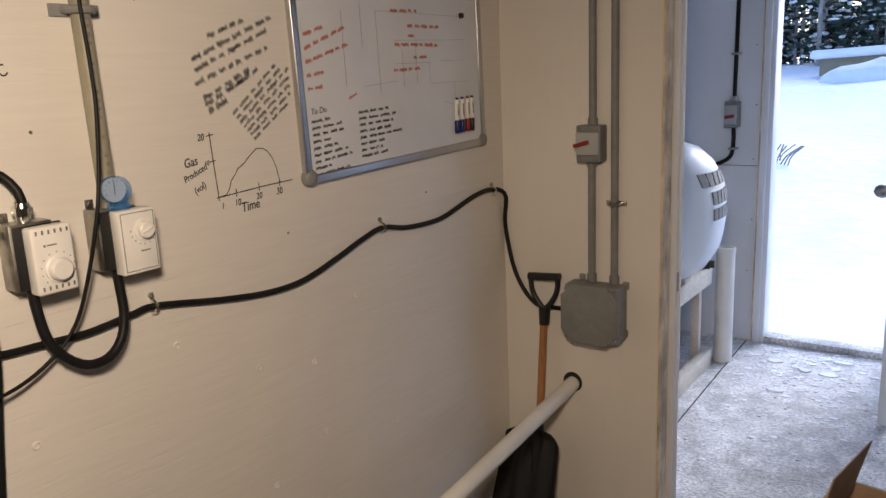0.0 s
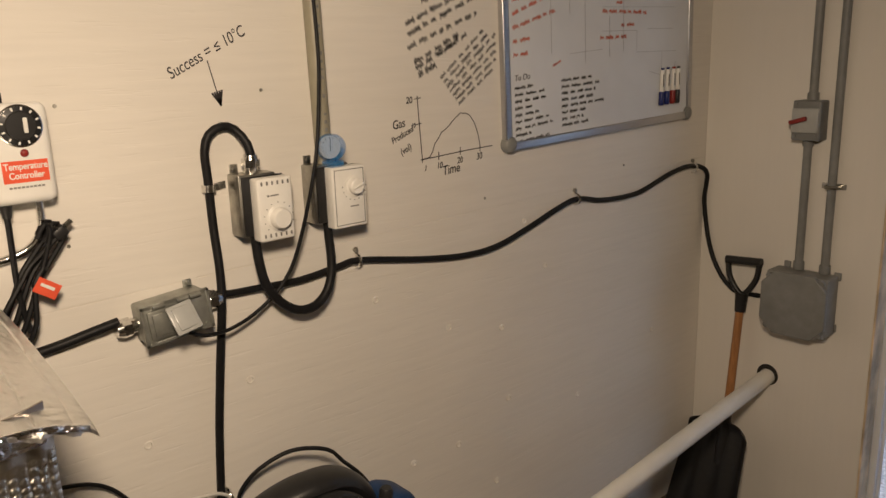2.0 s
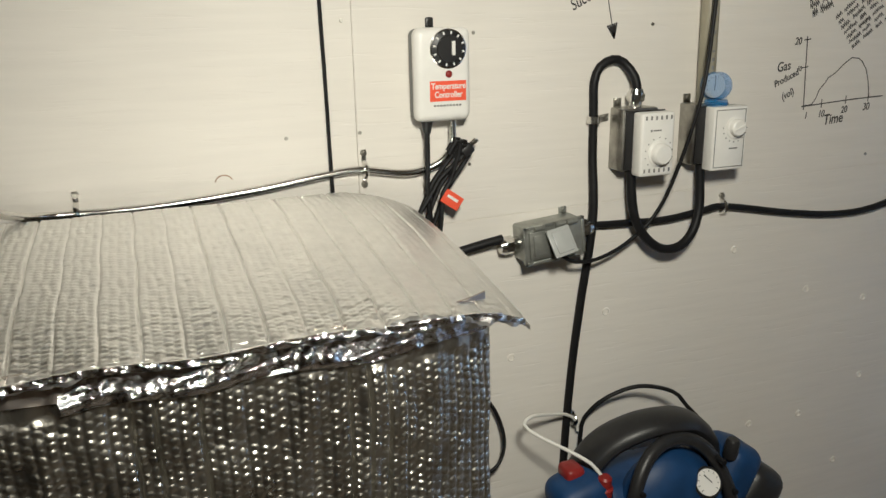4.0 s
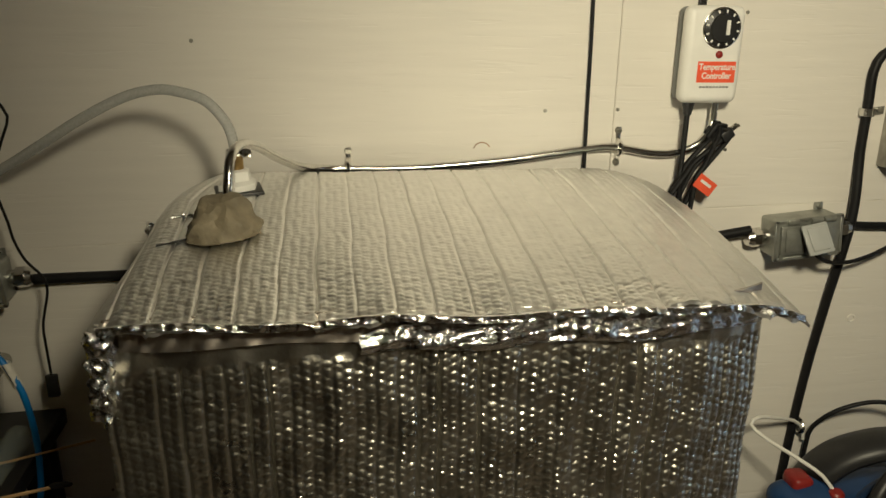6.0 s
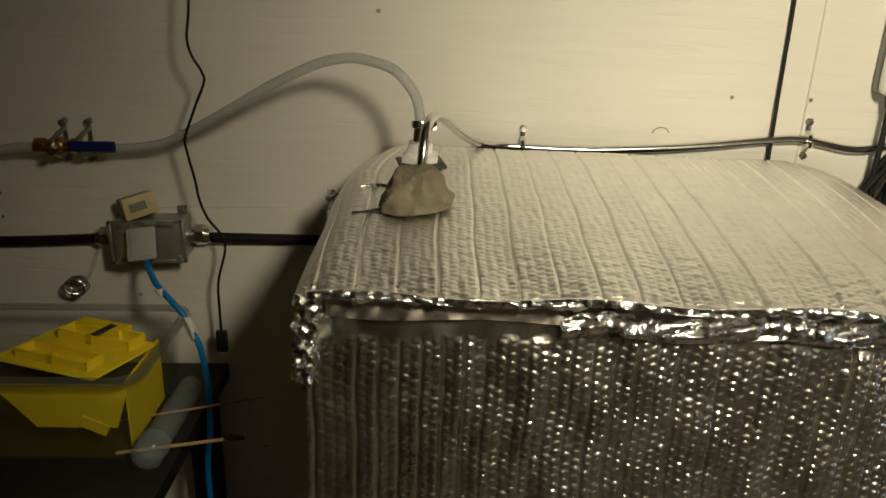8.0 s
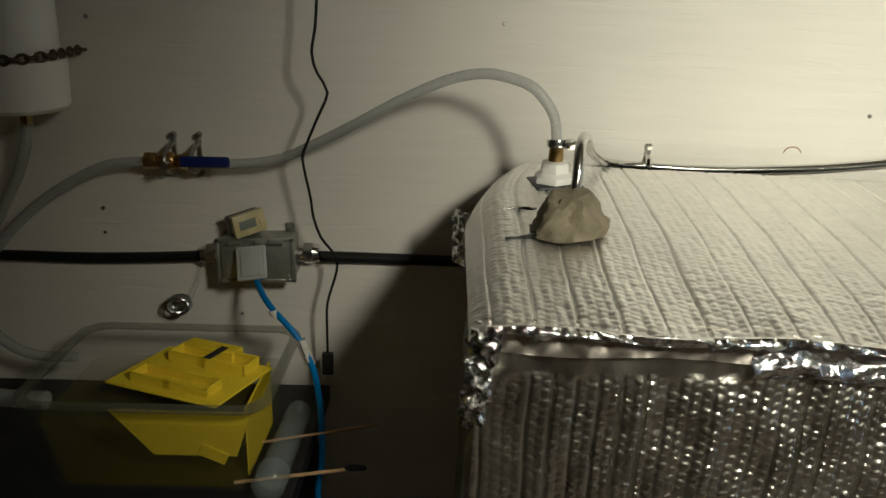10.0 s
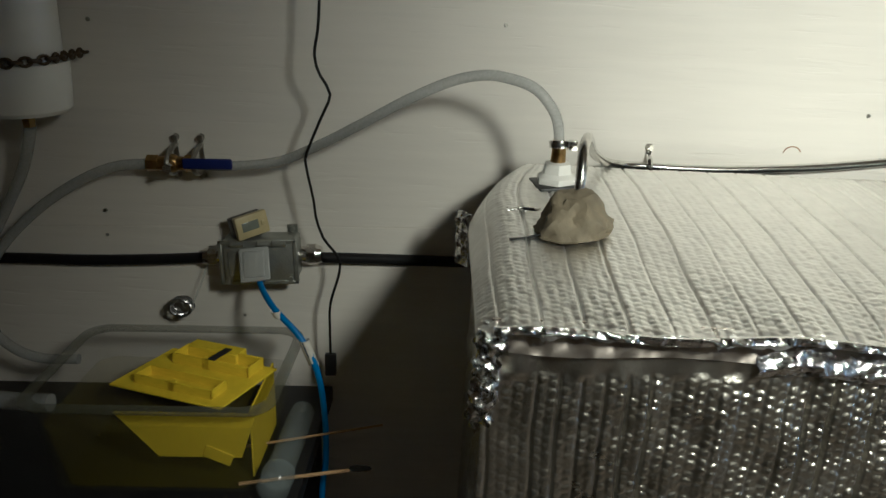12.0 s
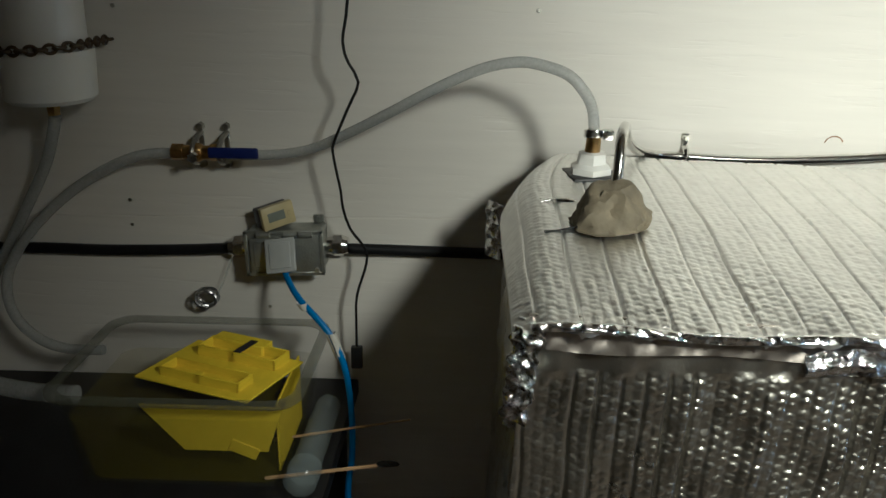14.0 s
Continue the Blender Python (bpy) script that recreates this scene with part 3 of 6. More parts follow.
th2 = thing("thermostat", (WALL, 0.835, 1.19), "white thermostat with thin dark border and clear dial", "thermostat", "thermostats")
thermostat_base(th2, 0.782, 0.862, 1.192, 1.305)
part("cover", box(mesh(), (WALL + 0.047, 0.804, 1.183), (WALL + 0.074, 0.880, 1.301), 0.003, seg=2), WHITE_PLASTIC, th2)
bm = mesh()
wf = wall_frame(0, 0, 0, WALL + 0.074)
stroke(bm, [(0.809, 1.189), (0.875, 1.189), (0.875, 1.295), (0.809, 1.295), (0.809, 1.189)], 0.0014, wf)
part("border", bm, GREY_INK_AND_SHADE, th2)
bm = mesh()
lathe(bm, (WALL + 0.074, 0.853, 1.262), (1, 0, 0), [(0.021, 0), (0.021, 0.002), (0.016, 0.003), (0.0155, 0.012), (0.013, 0.014), (0.003, 0.014)])
box(bm, (WALL + 0.087, 0.841, 1.2605), (WALL + 0.0905, 0.865, 1.2645), 0.001, Matrix.Rotation(radians(20), 4, "X"), 1)
part("dial", bm, WHITE_PLASTIC, th2)
bm = mesh()
for k in range(9):
    a = radians(180 + k * 22)
    cyl(bm, (WALL + 0.074, 0.853 + 0.027 * math.cos(a), 1.262 + 0.027 * math.sin(a)), (WALL + 0.0746, 0.853 + 0.027 * math.cos(a), 1.262 + 0.027 * math.sin(a)), 0.0013, None, 6)
box(bm, (WALL + 0.074, 0.842, 1.222), (WALL + 0.0746, 0.862, 1.2245), 0.0003, seg=1)
part("printed_marks", bm, GREY_INK_AND_SHADE, th2)

# ---- printed conduit with its clamp, and the blue gauge ----
conduit = thing("printed_conduit", (WALL, 0.815, 1.305), "beige-grey plastic conduit with printed lettering clamped to the wall", "conduit")
CA, CB = Vector((WALL + 0.020, 0.824, 1.303)), Vector((WALL + 0.020, 0.812, 1.98))
part("pipe", cyl(mesh(), CA, CB, 0.0165, None, 24), BEIGE_PVC, conduit)
g = random.Random(5)
s = 0.05
while s < 0.60:
    c = CA.lerp(CB, s)
    n = g.uniform(0.006, 0.012)
    bm = mesh()
    box(bm, (c.x + 0.0160, c.y - 0.0035, c.z - n / 3), (c.x + 0.0168, c.y + 0.0035, c.z + n / 3), 0.0004, seg=1)
    part("printed_bar", bm, GREY_INK_AND_SHADE, conduit)
    s += g.choice((0.022, 0.022, 0.026, 0.05))
bm = mesh()
box(bm, (WALL, 0.771, 1.640), (WALL + 0.006, 0.864, 1.662), 0.002)
tube(bm, [(WALL + 0.004, 0.796, 1.651), (WALL + 0.030, 0.798, 1.651), (WALL + 0.040, 0.818, 1.651), (WALL + 0.030, 0.838, 1.651), (WALL + 0.004, 0.840, 1.651)], 0.007, 8, 0.004)
part("clamp", bm, GREY_PVC, conduit)

gauge = thing("blue_gauge", (-1.292, 0.822, 1.312), "round clear blue dial gauge standing on the thermostat", "gauge")
bm = mesh()
lathe(bm, (-1.312, 0.822, 1.337), (1, -0.12, 0.05), [(0.0245, 0), (0.0255, 0.006), (0.0255, 0.024), (0.0235, 0.030), (0.020, 0.0315)])
part("case", bm, CLEAR_BLUE, gauge)
part("face", cyl(mesh(), (-1.3075, 0.822, 1.337), (-1.3035, 0.8215, 1.3372), 0.022, None, 24), WHITE_PLASTIC, gauge)
bm = mesh()
stroke(bm, [(0.8215, 1.330), (0.8225, 1.354)], 0.002, wall_frame(0, 0, 0, -1.3030))
for k in range(9):
    a = radians(200 - 27 * k)
    stroke(bm, [(0.8215 + 0.0165 * math.cos(a), 1.337 + 0.0165 * math.sin(a)), (0.8215 + 0.019 * math.cos(a), 1.337 + 0.019 * math.sin(a))], 0.0012, wall_frame(0, 0, 0, -1.3030))
part("needle_and_scale", bm, GREY_INK_AND_SHADE, gauge)
part("foot", box(mesh(), (-1.312, 0.806, 1.3005), (-1.282, 0.838, 1.3135), 0.003), CLEAR_BLUE, gauge)


# ---- outlet boxes ----
def outlet_box(y, z, tilt, label, flap_open, turn_flap):
    """A cast weatherproof box, wider than high, with a flanged two-flap cover and glands at both ends."""
    ob = thing("outlet_box", (WALL, y, z), label, "outlet box", "outlet boxes")
    T = Matrix.Translation((WALL, y, z)) @ Matrix.Rotation(radians(tilt), 4, "X")

    def put(name, bm, mat, lab=""):
        bm.transform(T)
        return part(name, bm, mat, ob, lab)
    put("body", box(mesh(), (0, -0.058, -0.033), (0.046, 0.058, 0.033), 0.005, seg=3), CAST)
    for sy, sz in ((0.046, 0.038), (0.004, -0.038)):
        bm = mesh()
        box(bm, (0, sy - 0.008, sz - 0.010), (0.004, sy + 0.008, sz + 0.007), 0.0015)
        cyl(bm, (0.004, sy, sz + 0.001), (0.009, sy, sz + 0.001), 0.0045, 0.0035, 10)
        put("mounting_lug", bm, CAST)
    bm = mesh()
    box(bm, (0.046, -0.061, -0.036), (0.052, 0.061, 0.036), 0.0025)
    for a, b in (((-0.061, 0.030), (0.061, 0.036)), ((-0.061, -0.036), (0.061, -0.030)), ((-0.061, -0.036), (-0.055, 0.036)), ((0.055, -0.036), (0.061, 0.036))):
        box(bm, (0.0515, a[0], a[1]), (0.0545, b[0], b[1]), 0.001, seg=1)
    put("cover_plate", bm, CAST)
    for side in (-1, 1):
        bm = mesh()
        c = side * 0.029
        if flap_open and side == turn_flap:
            box(bm, (0, -0.023, -0.030), (0.006, 0.023, 0.022), 0.003)
            box(bm, (0.005, -0.016, -0.024), (0.0085, 0.016, 0.016), 0.002)
            bm.transform(Matrix.Translation((0.074, c * 0.35 - 0.010, 0.008)) @ Matrix.Rotation(radians(-28), 4, "Y") @ Matrix.Rotation(radians(6), 4, "X"))
            put("flap", bm, PLUG_GREY, "lifted grey outlet flap")
        else:
            box(bm, (0.0520, c - 0.023, -0.026), (0.0585, c + 0.023, 0.026), 0.003)
            box(bm, (0.0580, c - 0.016, -0.020), (0.0610, c + 0.016, 0.020), 0.002)
            put("flap", bm, CAST)
    for c in (-0.03, 0.012, 0.035):
        put("hinge", cyl(mesh(), (0.054, c - 0.010, 0.030), (0.054, c + 0.010, 0.030), 0.005, None, 10), CAST)
    for c in (-0.049, 0.049):
        put("screw", cyl(mesh(), (0.052, c, -0.028), (0.0560, c, -0.028), 0.004, None, 10), CAST)
    put("cable_gland", gland(mesh(), (0.020, 0.058, 0), (0, 1, 0), 0.0155, 0.036), CHROME, "bright cable gland")
    put("cable_gland", gland(mesh(), (0.020, -0.058, 0), (0, -1, 0), 0.0155, 0.036), CHROME, "bright cable gland")
    return ob, T


obr, TR = outlet_box(0.490, 1.080, 5, "cast grey outlet box with one flap lifted over a plug", True, 1)
bm = box(mesh(), (0.052, -0.010, -0.026), (0.076, 0.016, 0.006), 0.004)
bm.transform(TR)
tagged(part("plug", bm, BLACK_PLASTIC), "black plug pushed into the outlet box", "plug")
PLAN.append(WEST)
obl, TL = outlet_box(-0.822, 1.052, 2, "cast grey outlet box with a blue cord plugged in", True, 1)
bm = box(mesh(), (0.052, -0.012, -0.026), (0.072, 0.014, 0.008), 0.004)
bm.transform(TL)
tagged(part("plug", bm, BLUE_CORD), "blue plug pushed into the outlet box", "plug")
PLAN.pop()

# ---- temperature controller ----
tc = thing("temperature_controller", (WALL, 0.288, 1.304), "white plastic temperature controller with black dial and red label", "temperature controller")
part("back_shell", box(mesh(), (WALL, 0.240, 1.306), (WALL + 0.024, 0.334, 1.450), 0.010, seg=4), GREY_PVC, tc)
bm = mesh()
box(bm, (WALL + 0.018, 0.238, 1.304), (WALL + 0.046, 0.334, 1.452), 0.013, seg=5)
part("front_shell", bm, WHITE_PLASTIC, tc)
bm = mesh()
lathe(bm, (WALL + 0.046, 0.293, 1.419), (1, 0, 0), [(0.031, -0.002), (0.031, 0.0015), (0.029, 0.0025), (0.0285, 0.001)])
part("dial_ring", bm, CHROME, tc)
bm = mesh()
lathe(bm, (WALL + 0.046, 0.293, 1.419), (1, 0, 0), [(0.0282, 0), (0.0282, 0.003), (0.021, 0.006), (0.020, 0.010), (0.003, 0.0105)])
dial = part("dial", bm, BLACK_PLASTIC, tc)
bm = mesh()
box(bm, (WALL + 0.056, 0.2955, 1.409), (WALL + 0.0585, 0.3015, 1.431), 0.0008, seg=1)
for k in range(12):
    a = radians(20 + 30 * k)
    c = (0.293 + 0.0245 * math.cos(a), 1.419 + 0.0245 * math.sin(a))
    box(bm, (WALL + 0.0488, c[0] - 0.0028, c[1] - 0.0014), (WALL + 0.0512, c[0] + 0.0028, c[1] + 0.0014), 0.0003, Matrix.Rotation(a, 4, "X"), 1)
part("pointer_and_numerals", bm, WHITE_PLASTIC, dial)
bm = mesh()
lathe(bm, (WALL + 0.046, 0.294, 1.3795), (1, 0, 0), [(0.0058, -0.001), (0.0058, 0.001), (0.0045, 0.003), (0.002, 0.004)])
part("indicator", bm, DARK_RED, tc)
lab = part("label_plate", box(mesh(), (WALL + 0.046, 0.261, 1.337), (WALL + 0.0466, 0.3235, 1.3690), 0.0002, seg=1), RED, tc, "orange-red printed label")
for i, word in enumerate(("Temperature", "Controller")):
    letters("lettering", word, 0.0135, wall_frame(0.2928, 1.3565 - 0.0135 * i, 0, WALL + 0.0469), WHITE_PLASTIC, lab, "CENTER", 0.82, thick=0.0003)
bm = mesh()
for k in range(9):
    box(bm, (WALL + 0.046, 0.267 + k * 0.0055, 1.3285), (WALL + 0.0465, 0.2712 + k * 0.0055, 1.3315), 0.0002, seg=1)
part("printed_bar", bm, GREY_INK_AND_SHADE, tc)
bm = mesh()
box(bm, (WALL, 0.271, 1.446), (WALL + 0.006, 0.285, 1.468), 0.003)
cyl(bm, (WALL + 0.004, 0.278, 1.460), (WALL + 0.010, 0.278, 1.460), 0.0045, None, 10)
part("hanging_tab", bm, BLACK_PLASTIC, tc)
part("cord_grip", cyl(mesh(), (WALL + 0.026, 0.262, 1.304), (WALL + 0.026, 0.262, 1.284), 0.010, 0.006, 14), BLACK_PLASTIC, tc)
part("probe_grip", cyl(mesh(), (WALL + 0.022, 0.309, 1.304), (WALL + 0.022, 0.309, 1.275), 0.006, None, 14), CHROME, tc)
cable("probe_conduit", [(WALL + 0.022, 0.309, 1.275), (WALL + 0.018, 0.306, 1.255), (WALL + 0.013, 0.288, 1.232), (WALL + 0.010, 0.255, 1.220), (WALL + 0.009, 0.217, 1.219), (WALL + 0.009, 0.149, 1.230), (WALL + 0.009, 0.093, 1.226), (WALL + 0.009, -0.024, 1.211), (WALL + 0.009, -0.15, 1.201), (WALL + 0.009, -0.230, 1.199), (WALL + 0.009, -0.277, 1.200)] + [west_point(*p) for p in ((WALL + 0.018, -0.265, 1.206), (-1.29, -0.30, 1.221), (-1.235, -0.326, 1.247), (-1.15, -0.345, 1.282), (-1.086, -0.358, 1.298), (-1.050, -0.366, 1.290), (-1.030, -0.369, 1.262), (-1.022, -0.372, 1.225))],
      0.0062, CHROME, "bright flexible steel probe conduit curving into the tank lid", "conduit", seg=12, step=0.008)
coil = thing("coiled_cord", (WALL, 0.28, 1.12), "bundled black cord with an orange tag hanging from the controller", "cord")
bm = mesh()
tube(bm, [(WALL + 0.026, 0.262, 1.290), (WALL + 0.028, 0.261, 1.24), (WALL + 0.028, 0.260, 1.19), (WALL + 0.030, 0.262, 1.15), (WALL + 0.030, 0.268, 1.105)], 0.0045, 8)
part("lead", bm, BLACK_RUBBER, coil)
for k, (a, b, c, d) in enumerate(((0.312, 1.272, 0.228, 1.125), (0.322, 1.268, 0.240, 1.118), (0.330, 1.262, 0.252, 1.112), (0.318, 1.262, 0.222, 1.132), (0.306, 1.270, 0.262, 1.108))):
    x = WALL + 0.020 + 0.005 * k
    bm = mesh()
    tube(bm, [(x, a - 0.012, b - 0.02), (x + 0.003, a, b), (x, a + 0.008, b - 0.012), (x - 0.004, (a + c) / 2 + 0.012, (b + d) / 2 + 0.012), (x, (a + c) / 2 - 0.002, (b + d) / 2 - 0.006), (x + 0.004, c + 0.012, d + 0.012), (x, c - 0.004, d - 0.02)], 0.0043, 8)
    part("loop", bm, BLACK_RUBBER, coil)
bm = mesh()
box(bm, (WALL + 0.022, 0.318, 1.244), (WALL + 0.042, 0.340, 1.262), 0.004, Matrix.Rotation(radians(35), 4, "X"))
part("plug", bm, BLACK_PLASTIC, coil)
bm = mesh()
for k in (0, 1):
    box(bm, (WALL + 0.026 + 0.008 * k, 0.336, 1.262), (WALL + 0.0275 + 0.008 * k, 0.350, 1.268), 0.0005, Matrix.Rotation(radians(35), 4, "X"), 1)
part("prongs", bm, CHROME, coil)
bm = mesh()
box(bm, (WALL + 0.046, 0.278, 1.161), (WALL + 0.0475, 0.314, 1.185), 0.0004, Matrix.Rotation(radians(-35), 4, "X"), 1)
part("tag", bm, RED, coil, "orange-red paper tag")
bm = mesh()
box(bm, (WALL + 0.0475, 0.286, 1.173), (WALL + 0.0480, 0.308, 1.178), 0.0002, Matrix.Rotation(radians(-35), 4, "X"), 1)
part("tag_print", bm, WHITE_PLASTIC, coil)
cable("hanging_cable", [(WALL + 0.006, 0.098, 2.3), (WALL + 0.006, 0.099, 1.6), (WALL + 0.006, 0.099, 1.495), (WALL + 0.006, 0.101, 1.396), (WALL + 0.006, 0.102, 1.30), (WALL + 0.012, 0.102, 1.19)], 0.0030, BLACK_RUBBER, "thin black cord hanging straight down the wall", "cord", seg=8, step=0.05)

# ---- whiteboard ----
board = thing("whiteboard", (WALL, 1.73, 1.30), "white enamel board in an aluminium frame covered with notes", "whiteboard")
WB = wall_frame(1.335, 1.273, 1.8)
BW, BH = 0.792, 0.60


def on_board(name, bm, mat, label="", parent=None):
    bm.transform(WB)
    return part(name, bm, mat, parent or board, label)


on_board("panel", box(mesh(), (0.012, 0.012, 0.002), (BW - 0.012, BH - 0.012, 0.013), 0.001, seg=1), BOARD)
for a, b in (((0.02, 0), (BW - 0.02, 0.022)), ((0.02, BH - 0.022), (BW - 0.02, BH)), ((0, 0.02), (0.022, BH - 0.02)), ((BW - 0.022, 0.02), (BW, BH - 0.02))):
    on_board("frame_rail", box(mesh(), (*a, 0.0), (*b, 0.018), 0.004, seg=3), ALU)
for x, y in ((0.016, 0.016), (BW - 0.016, 0.016), (0.016, BH - 0.016), (BW - 0.016, BH - 0.016)):
    bm = mesh()
    lathe(bm, (x, y, -0.0005), (0, 0, 1), [(0.020, 0), (0.021, 0.008), (0.0195, 0.017), (0.015, 0.0215), (0.005, 0.023)])
    on_board("corner_cap", bm, GREY_PVC)
WBF = WB @ Matrix.Translation((0, 0, 0.0132))


def board_lines(name, rows, mat, width=0.0017):
    for k, (x, y, length, h, angle) in enumerate(rows):
        part(name, scribble(mesh(), length, h, WBF @ Matrix.Translation((x, y, 0)) @ Matrix.Rotation(radians(angle), 4, "Z"), 400 + k + len(name) * 31, width), mat, board)


letters("lettering", "To Do", 0.020, WBF @ Matrix.Translation((0.036, 0.162, 0.0004)) @ Matrix.Rotation(radians(3), 4, "Z"), INK, board, slant=0.2)
board_lines("note_line", [(0.036, 0.145 - 0.0158 * k, (0.06, 0.10, 0.105, 0.065, 0.08, 0.115, 0.13, 0.05, 0.13)[k], 0.0085, 3) for k in range(9)], INK)
board_lines("note_line", [(0.205, 0.152 - 0.0158 * k, (0.115, 0.15, 0.13, 0.12, 0.17, 0.09, 0.08, 0.10)[k], 0.0085, 1) for k in range(8)], INK)
board_lines("red_note", [(0.035, 0.345 - 0.031 * k, (0.07, 0.145, 0.15, 0.06, 0.045)[k], 0.011, (14, 18, 14, 6, 4)[k]) for k in range(5)], RED_INK)
board_lines("red_note", [(0.36, 0.40, 0.11, 0.010, 0), (0.43, 0.362, 0.14, 0.010, -2), (0.37, 0.315, 0.19, 0.011, -2), (0.45, 0.278, 0.06, 0.010, 0), (0.36, 0.248, 0.11, 0.011, 0), (0.43, 0.335, 0.02, 0.008, 0), (0.175, 0.19, 0.028, 0.006, 18), (0.34, 0.44, 0.2, 0.011, 0), (0.38, 0.475, 0.16, 0.011, 0)], RED_INK)
bm = mesh()
for pts in ([(0.30, 0.40), (0.70, 0.385)], [(0.37, 0.325), (0.70, 0.32)], [(0.37, 0.265), (0.52, 0.262), (0.52, 0.21)], [(0.30, 0.19), (0.30, 0.40)], [(0.40, 0.30), (0.40, 0.20)], [(0.24, 0.42), (0.24, 0.31)], [(0.57, 0.265), (0.69, 0.262)], [(0.52, 0.205), (0.71, 0.20)], [(0.64, 0.20), (0.64, 0.14)], [(0.58, 0.15), (0.63, 0.138), (0.70, 0.15), (0.71, 0.17)], [(0.17, 0.40), (0.17, 0.22)], [(0.24, 0.215), (0.37, 0.22)], [(0.46, 0.34), (0.46, 0.21)]):
    stroke(bm, pts, 0.0014, WBF)
part("wiped_lines", bm, FAINT_INK, board, "half-wiped grey pen lines")
bm = mesh()
cyl(bm, (0.688, 0.388, 0.013), (0.688, 0.388, 0.022), 0.009, 0.007, 16)
on_board("magnet", bm, BLACK_PLASTIC)

for k, (dx, cap) in enumerate(((0.628, BLUE_HANDLE), (0.655, BLUE_HANDLE), (0.684, DARK_RED), (0.708, BLACK_PLASTIC))):
    at = WB @ Vector((dx, 0.058, 0.022))
    pen = thing("marker_pen", at, "white marker pen with a coloured cap held on the whiteboard", "marker pen", "marker pens")
    for name, z0, z1, r, m in (("barrel", 0.036, 0.098, 0.0065, WHITE_PLASTIC), ("cap", 0.0, 0.038, 0.0078, cap), ("tail", 0.098, 0.104, 0.0052, cap)):
        bm = mesh()
        lathe(bm, (dx + 0.006 * (z0 / 0.1), 0.052 + z0, 0.0215), (0.06, 1, 0), [(r * 0.8, 0), (r, 0.003), (r, z1 - z0 - 0.003), (r * 0.8, z1 - z0)], 14)
        bm.transform(WB)
        part(name, bm, m, pen)
    bm = mesh()
    box(bm, (dx - 0.001, 0.104, 0.0275), (dx + 0.0035, 0.138, 0.0285), 0.0003, seg=1)
    bm.transform(WB)
    part("printed_bar", bm, GREY_INK_AND_SHADE, pen)

# ---- writing on the wall ----
scrawl = thing("wall_notes", (WALL, 1.15, 1.4), "rows of black marker handwriting on the painted wall", "handwriting")
for k, (y, z, length, h, angle) in enumerate(((1.10, 1.612, 0.10, 0.013, 20), (1.055, 1.566, 0.235, 0.014, 22), (1.06, 1.545, 0.225, 0.014, 22), (1.058, 1.518, 0.21, 0.014, 20),
                                             (1.075, 1.488, 0.135, 0.015, 24), (1.078, 1.475, 0.16, 0.014, 25), (1.085, 1.462, 0.06, 0.018, 22), (1.14, 1.500, 0.05, 0.010, 28))):
    part("note_line", scribble(mesh(), length, h, wall_frame(y, z, angle), 60 + k, 0.0016), INK, scrawl)
for k in range(7):
    part("note_line", scribble(mesh(), 0.185 - 0.012 * abs(k - 2), 0.010, wall_frame(1.148 + 0.0085 * k, 1.452 - 0.0095 * k, 38 - k * 0.8), 90 + k, 0.0014), INK, scrawl)
part("note_line", scribble(mesh(), 0.10, 0.014, wall_frame(0.935, 1.683, 8), 120, 0.0026), INK, scrawl)

graph = thing("wall_graph", (WALL, 1.18, 1.28), "hand-drawn marker graph of gas produced against time", "drawing")
WF = wall_frame(0, 0)
bm = mesh()
stroke(bm, [(1.079, 1.418), (1.083, 1.35), (1.088, 1.275)], 0.0022, WF)
stroke(bm, [(1.083, 1.281), (1.15, 1.285), (1.22, 1.289), (1.302, 1.292)], 0.0022, WF)
for y, z in ((1.135, 1.284), (1.200, 1.288), (1.262, 1.290)):
    stroke(bm, [(y, z - 0.007), (y, z + 0.009)], 0.002, WF)
for z in (1.412, 1.358):
    stroke(bm, [(1.072, z), (1.088, z + 0.002)], 0.002, WF)
part("axes", bm, INK, graph)
part("curve", stroke(mesh(), [(1.09, 1.282), (1.108, 1.284), (1.118, 1.296), (1.124, 1.312), (1.138, 1.326), (1.145, 1.336), (1.158, 1.342), (1.170, 1.350), (1.176, 1.356), (1.190, 1.366), (1.203, 1.374), (1.222, 1.372), (1.232, 1.366), (1.246, 1.350), (1.256, 1.325), (1.264, 1.290)], 0.0019, WF), INK, graph)
for word, y, z, size, a in (("Time", 1.145, 1.240, 0.030, 4), ("10", 1.128, 1.257, 0.020, 0), ("20", 1.190, 1.262, 0.020, 3), ("30", 1.250, 1.264, 0.022, 3), ("20", 1.048, 1.404, 0.020, 0), ("10", 1.060, 1.352, 0.014, 0), ("1", 1.092, 1.256, 0.018, 0),
                            ("Gas", 1.010, 1.352, 0.026, 8), ("Produced", 1.008, 1.322, 0.019, 22), ("(vol)", 1.030, 1.296, 0.020, 22)):
    letters("lettering", word, size, wall_frame(y, z, a, WALL + 0.0005), INK, graph, squeeze=0.85, slant=0.15, thick=0.0003)

aim = thing("wall_arrow_note", (WALL, 0.61, 1.48), "marker note with an arrow pointing down at the cable", "handwriting")
letters("lettering", "Success = \u2264 10\u00b0C", 0.028, wall_frame(0.545, 1.474, 26.5, WALL + 0.0005), INK, aim, squeeze=0.80, slant=0.12, thick=0.0001)
bm = mesh()
stroke(bm, [(0.613, 1.503), (0.626, 1.446)], 0.0018, WF)
for k in range(5):
    stroke(bm, [(0.6165 + 0.0045 * k, 1.447 + 0.0012 * k), (0.6305, 1.427)], 0.0035, WF)
part("arrow", bm, INK, aim)

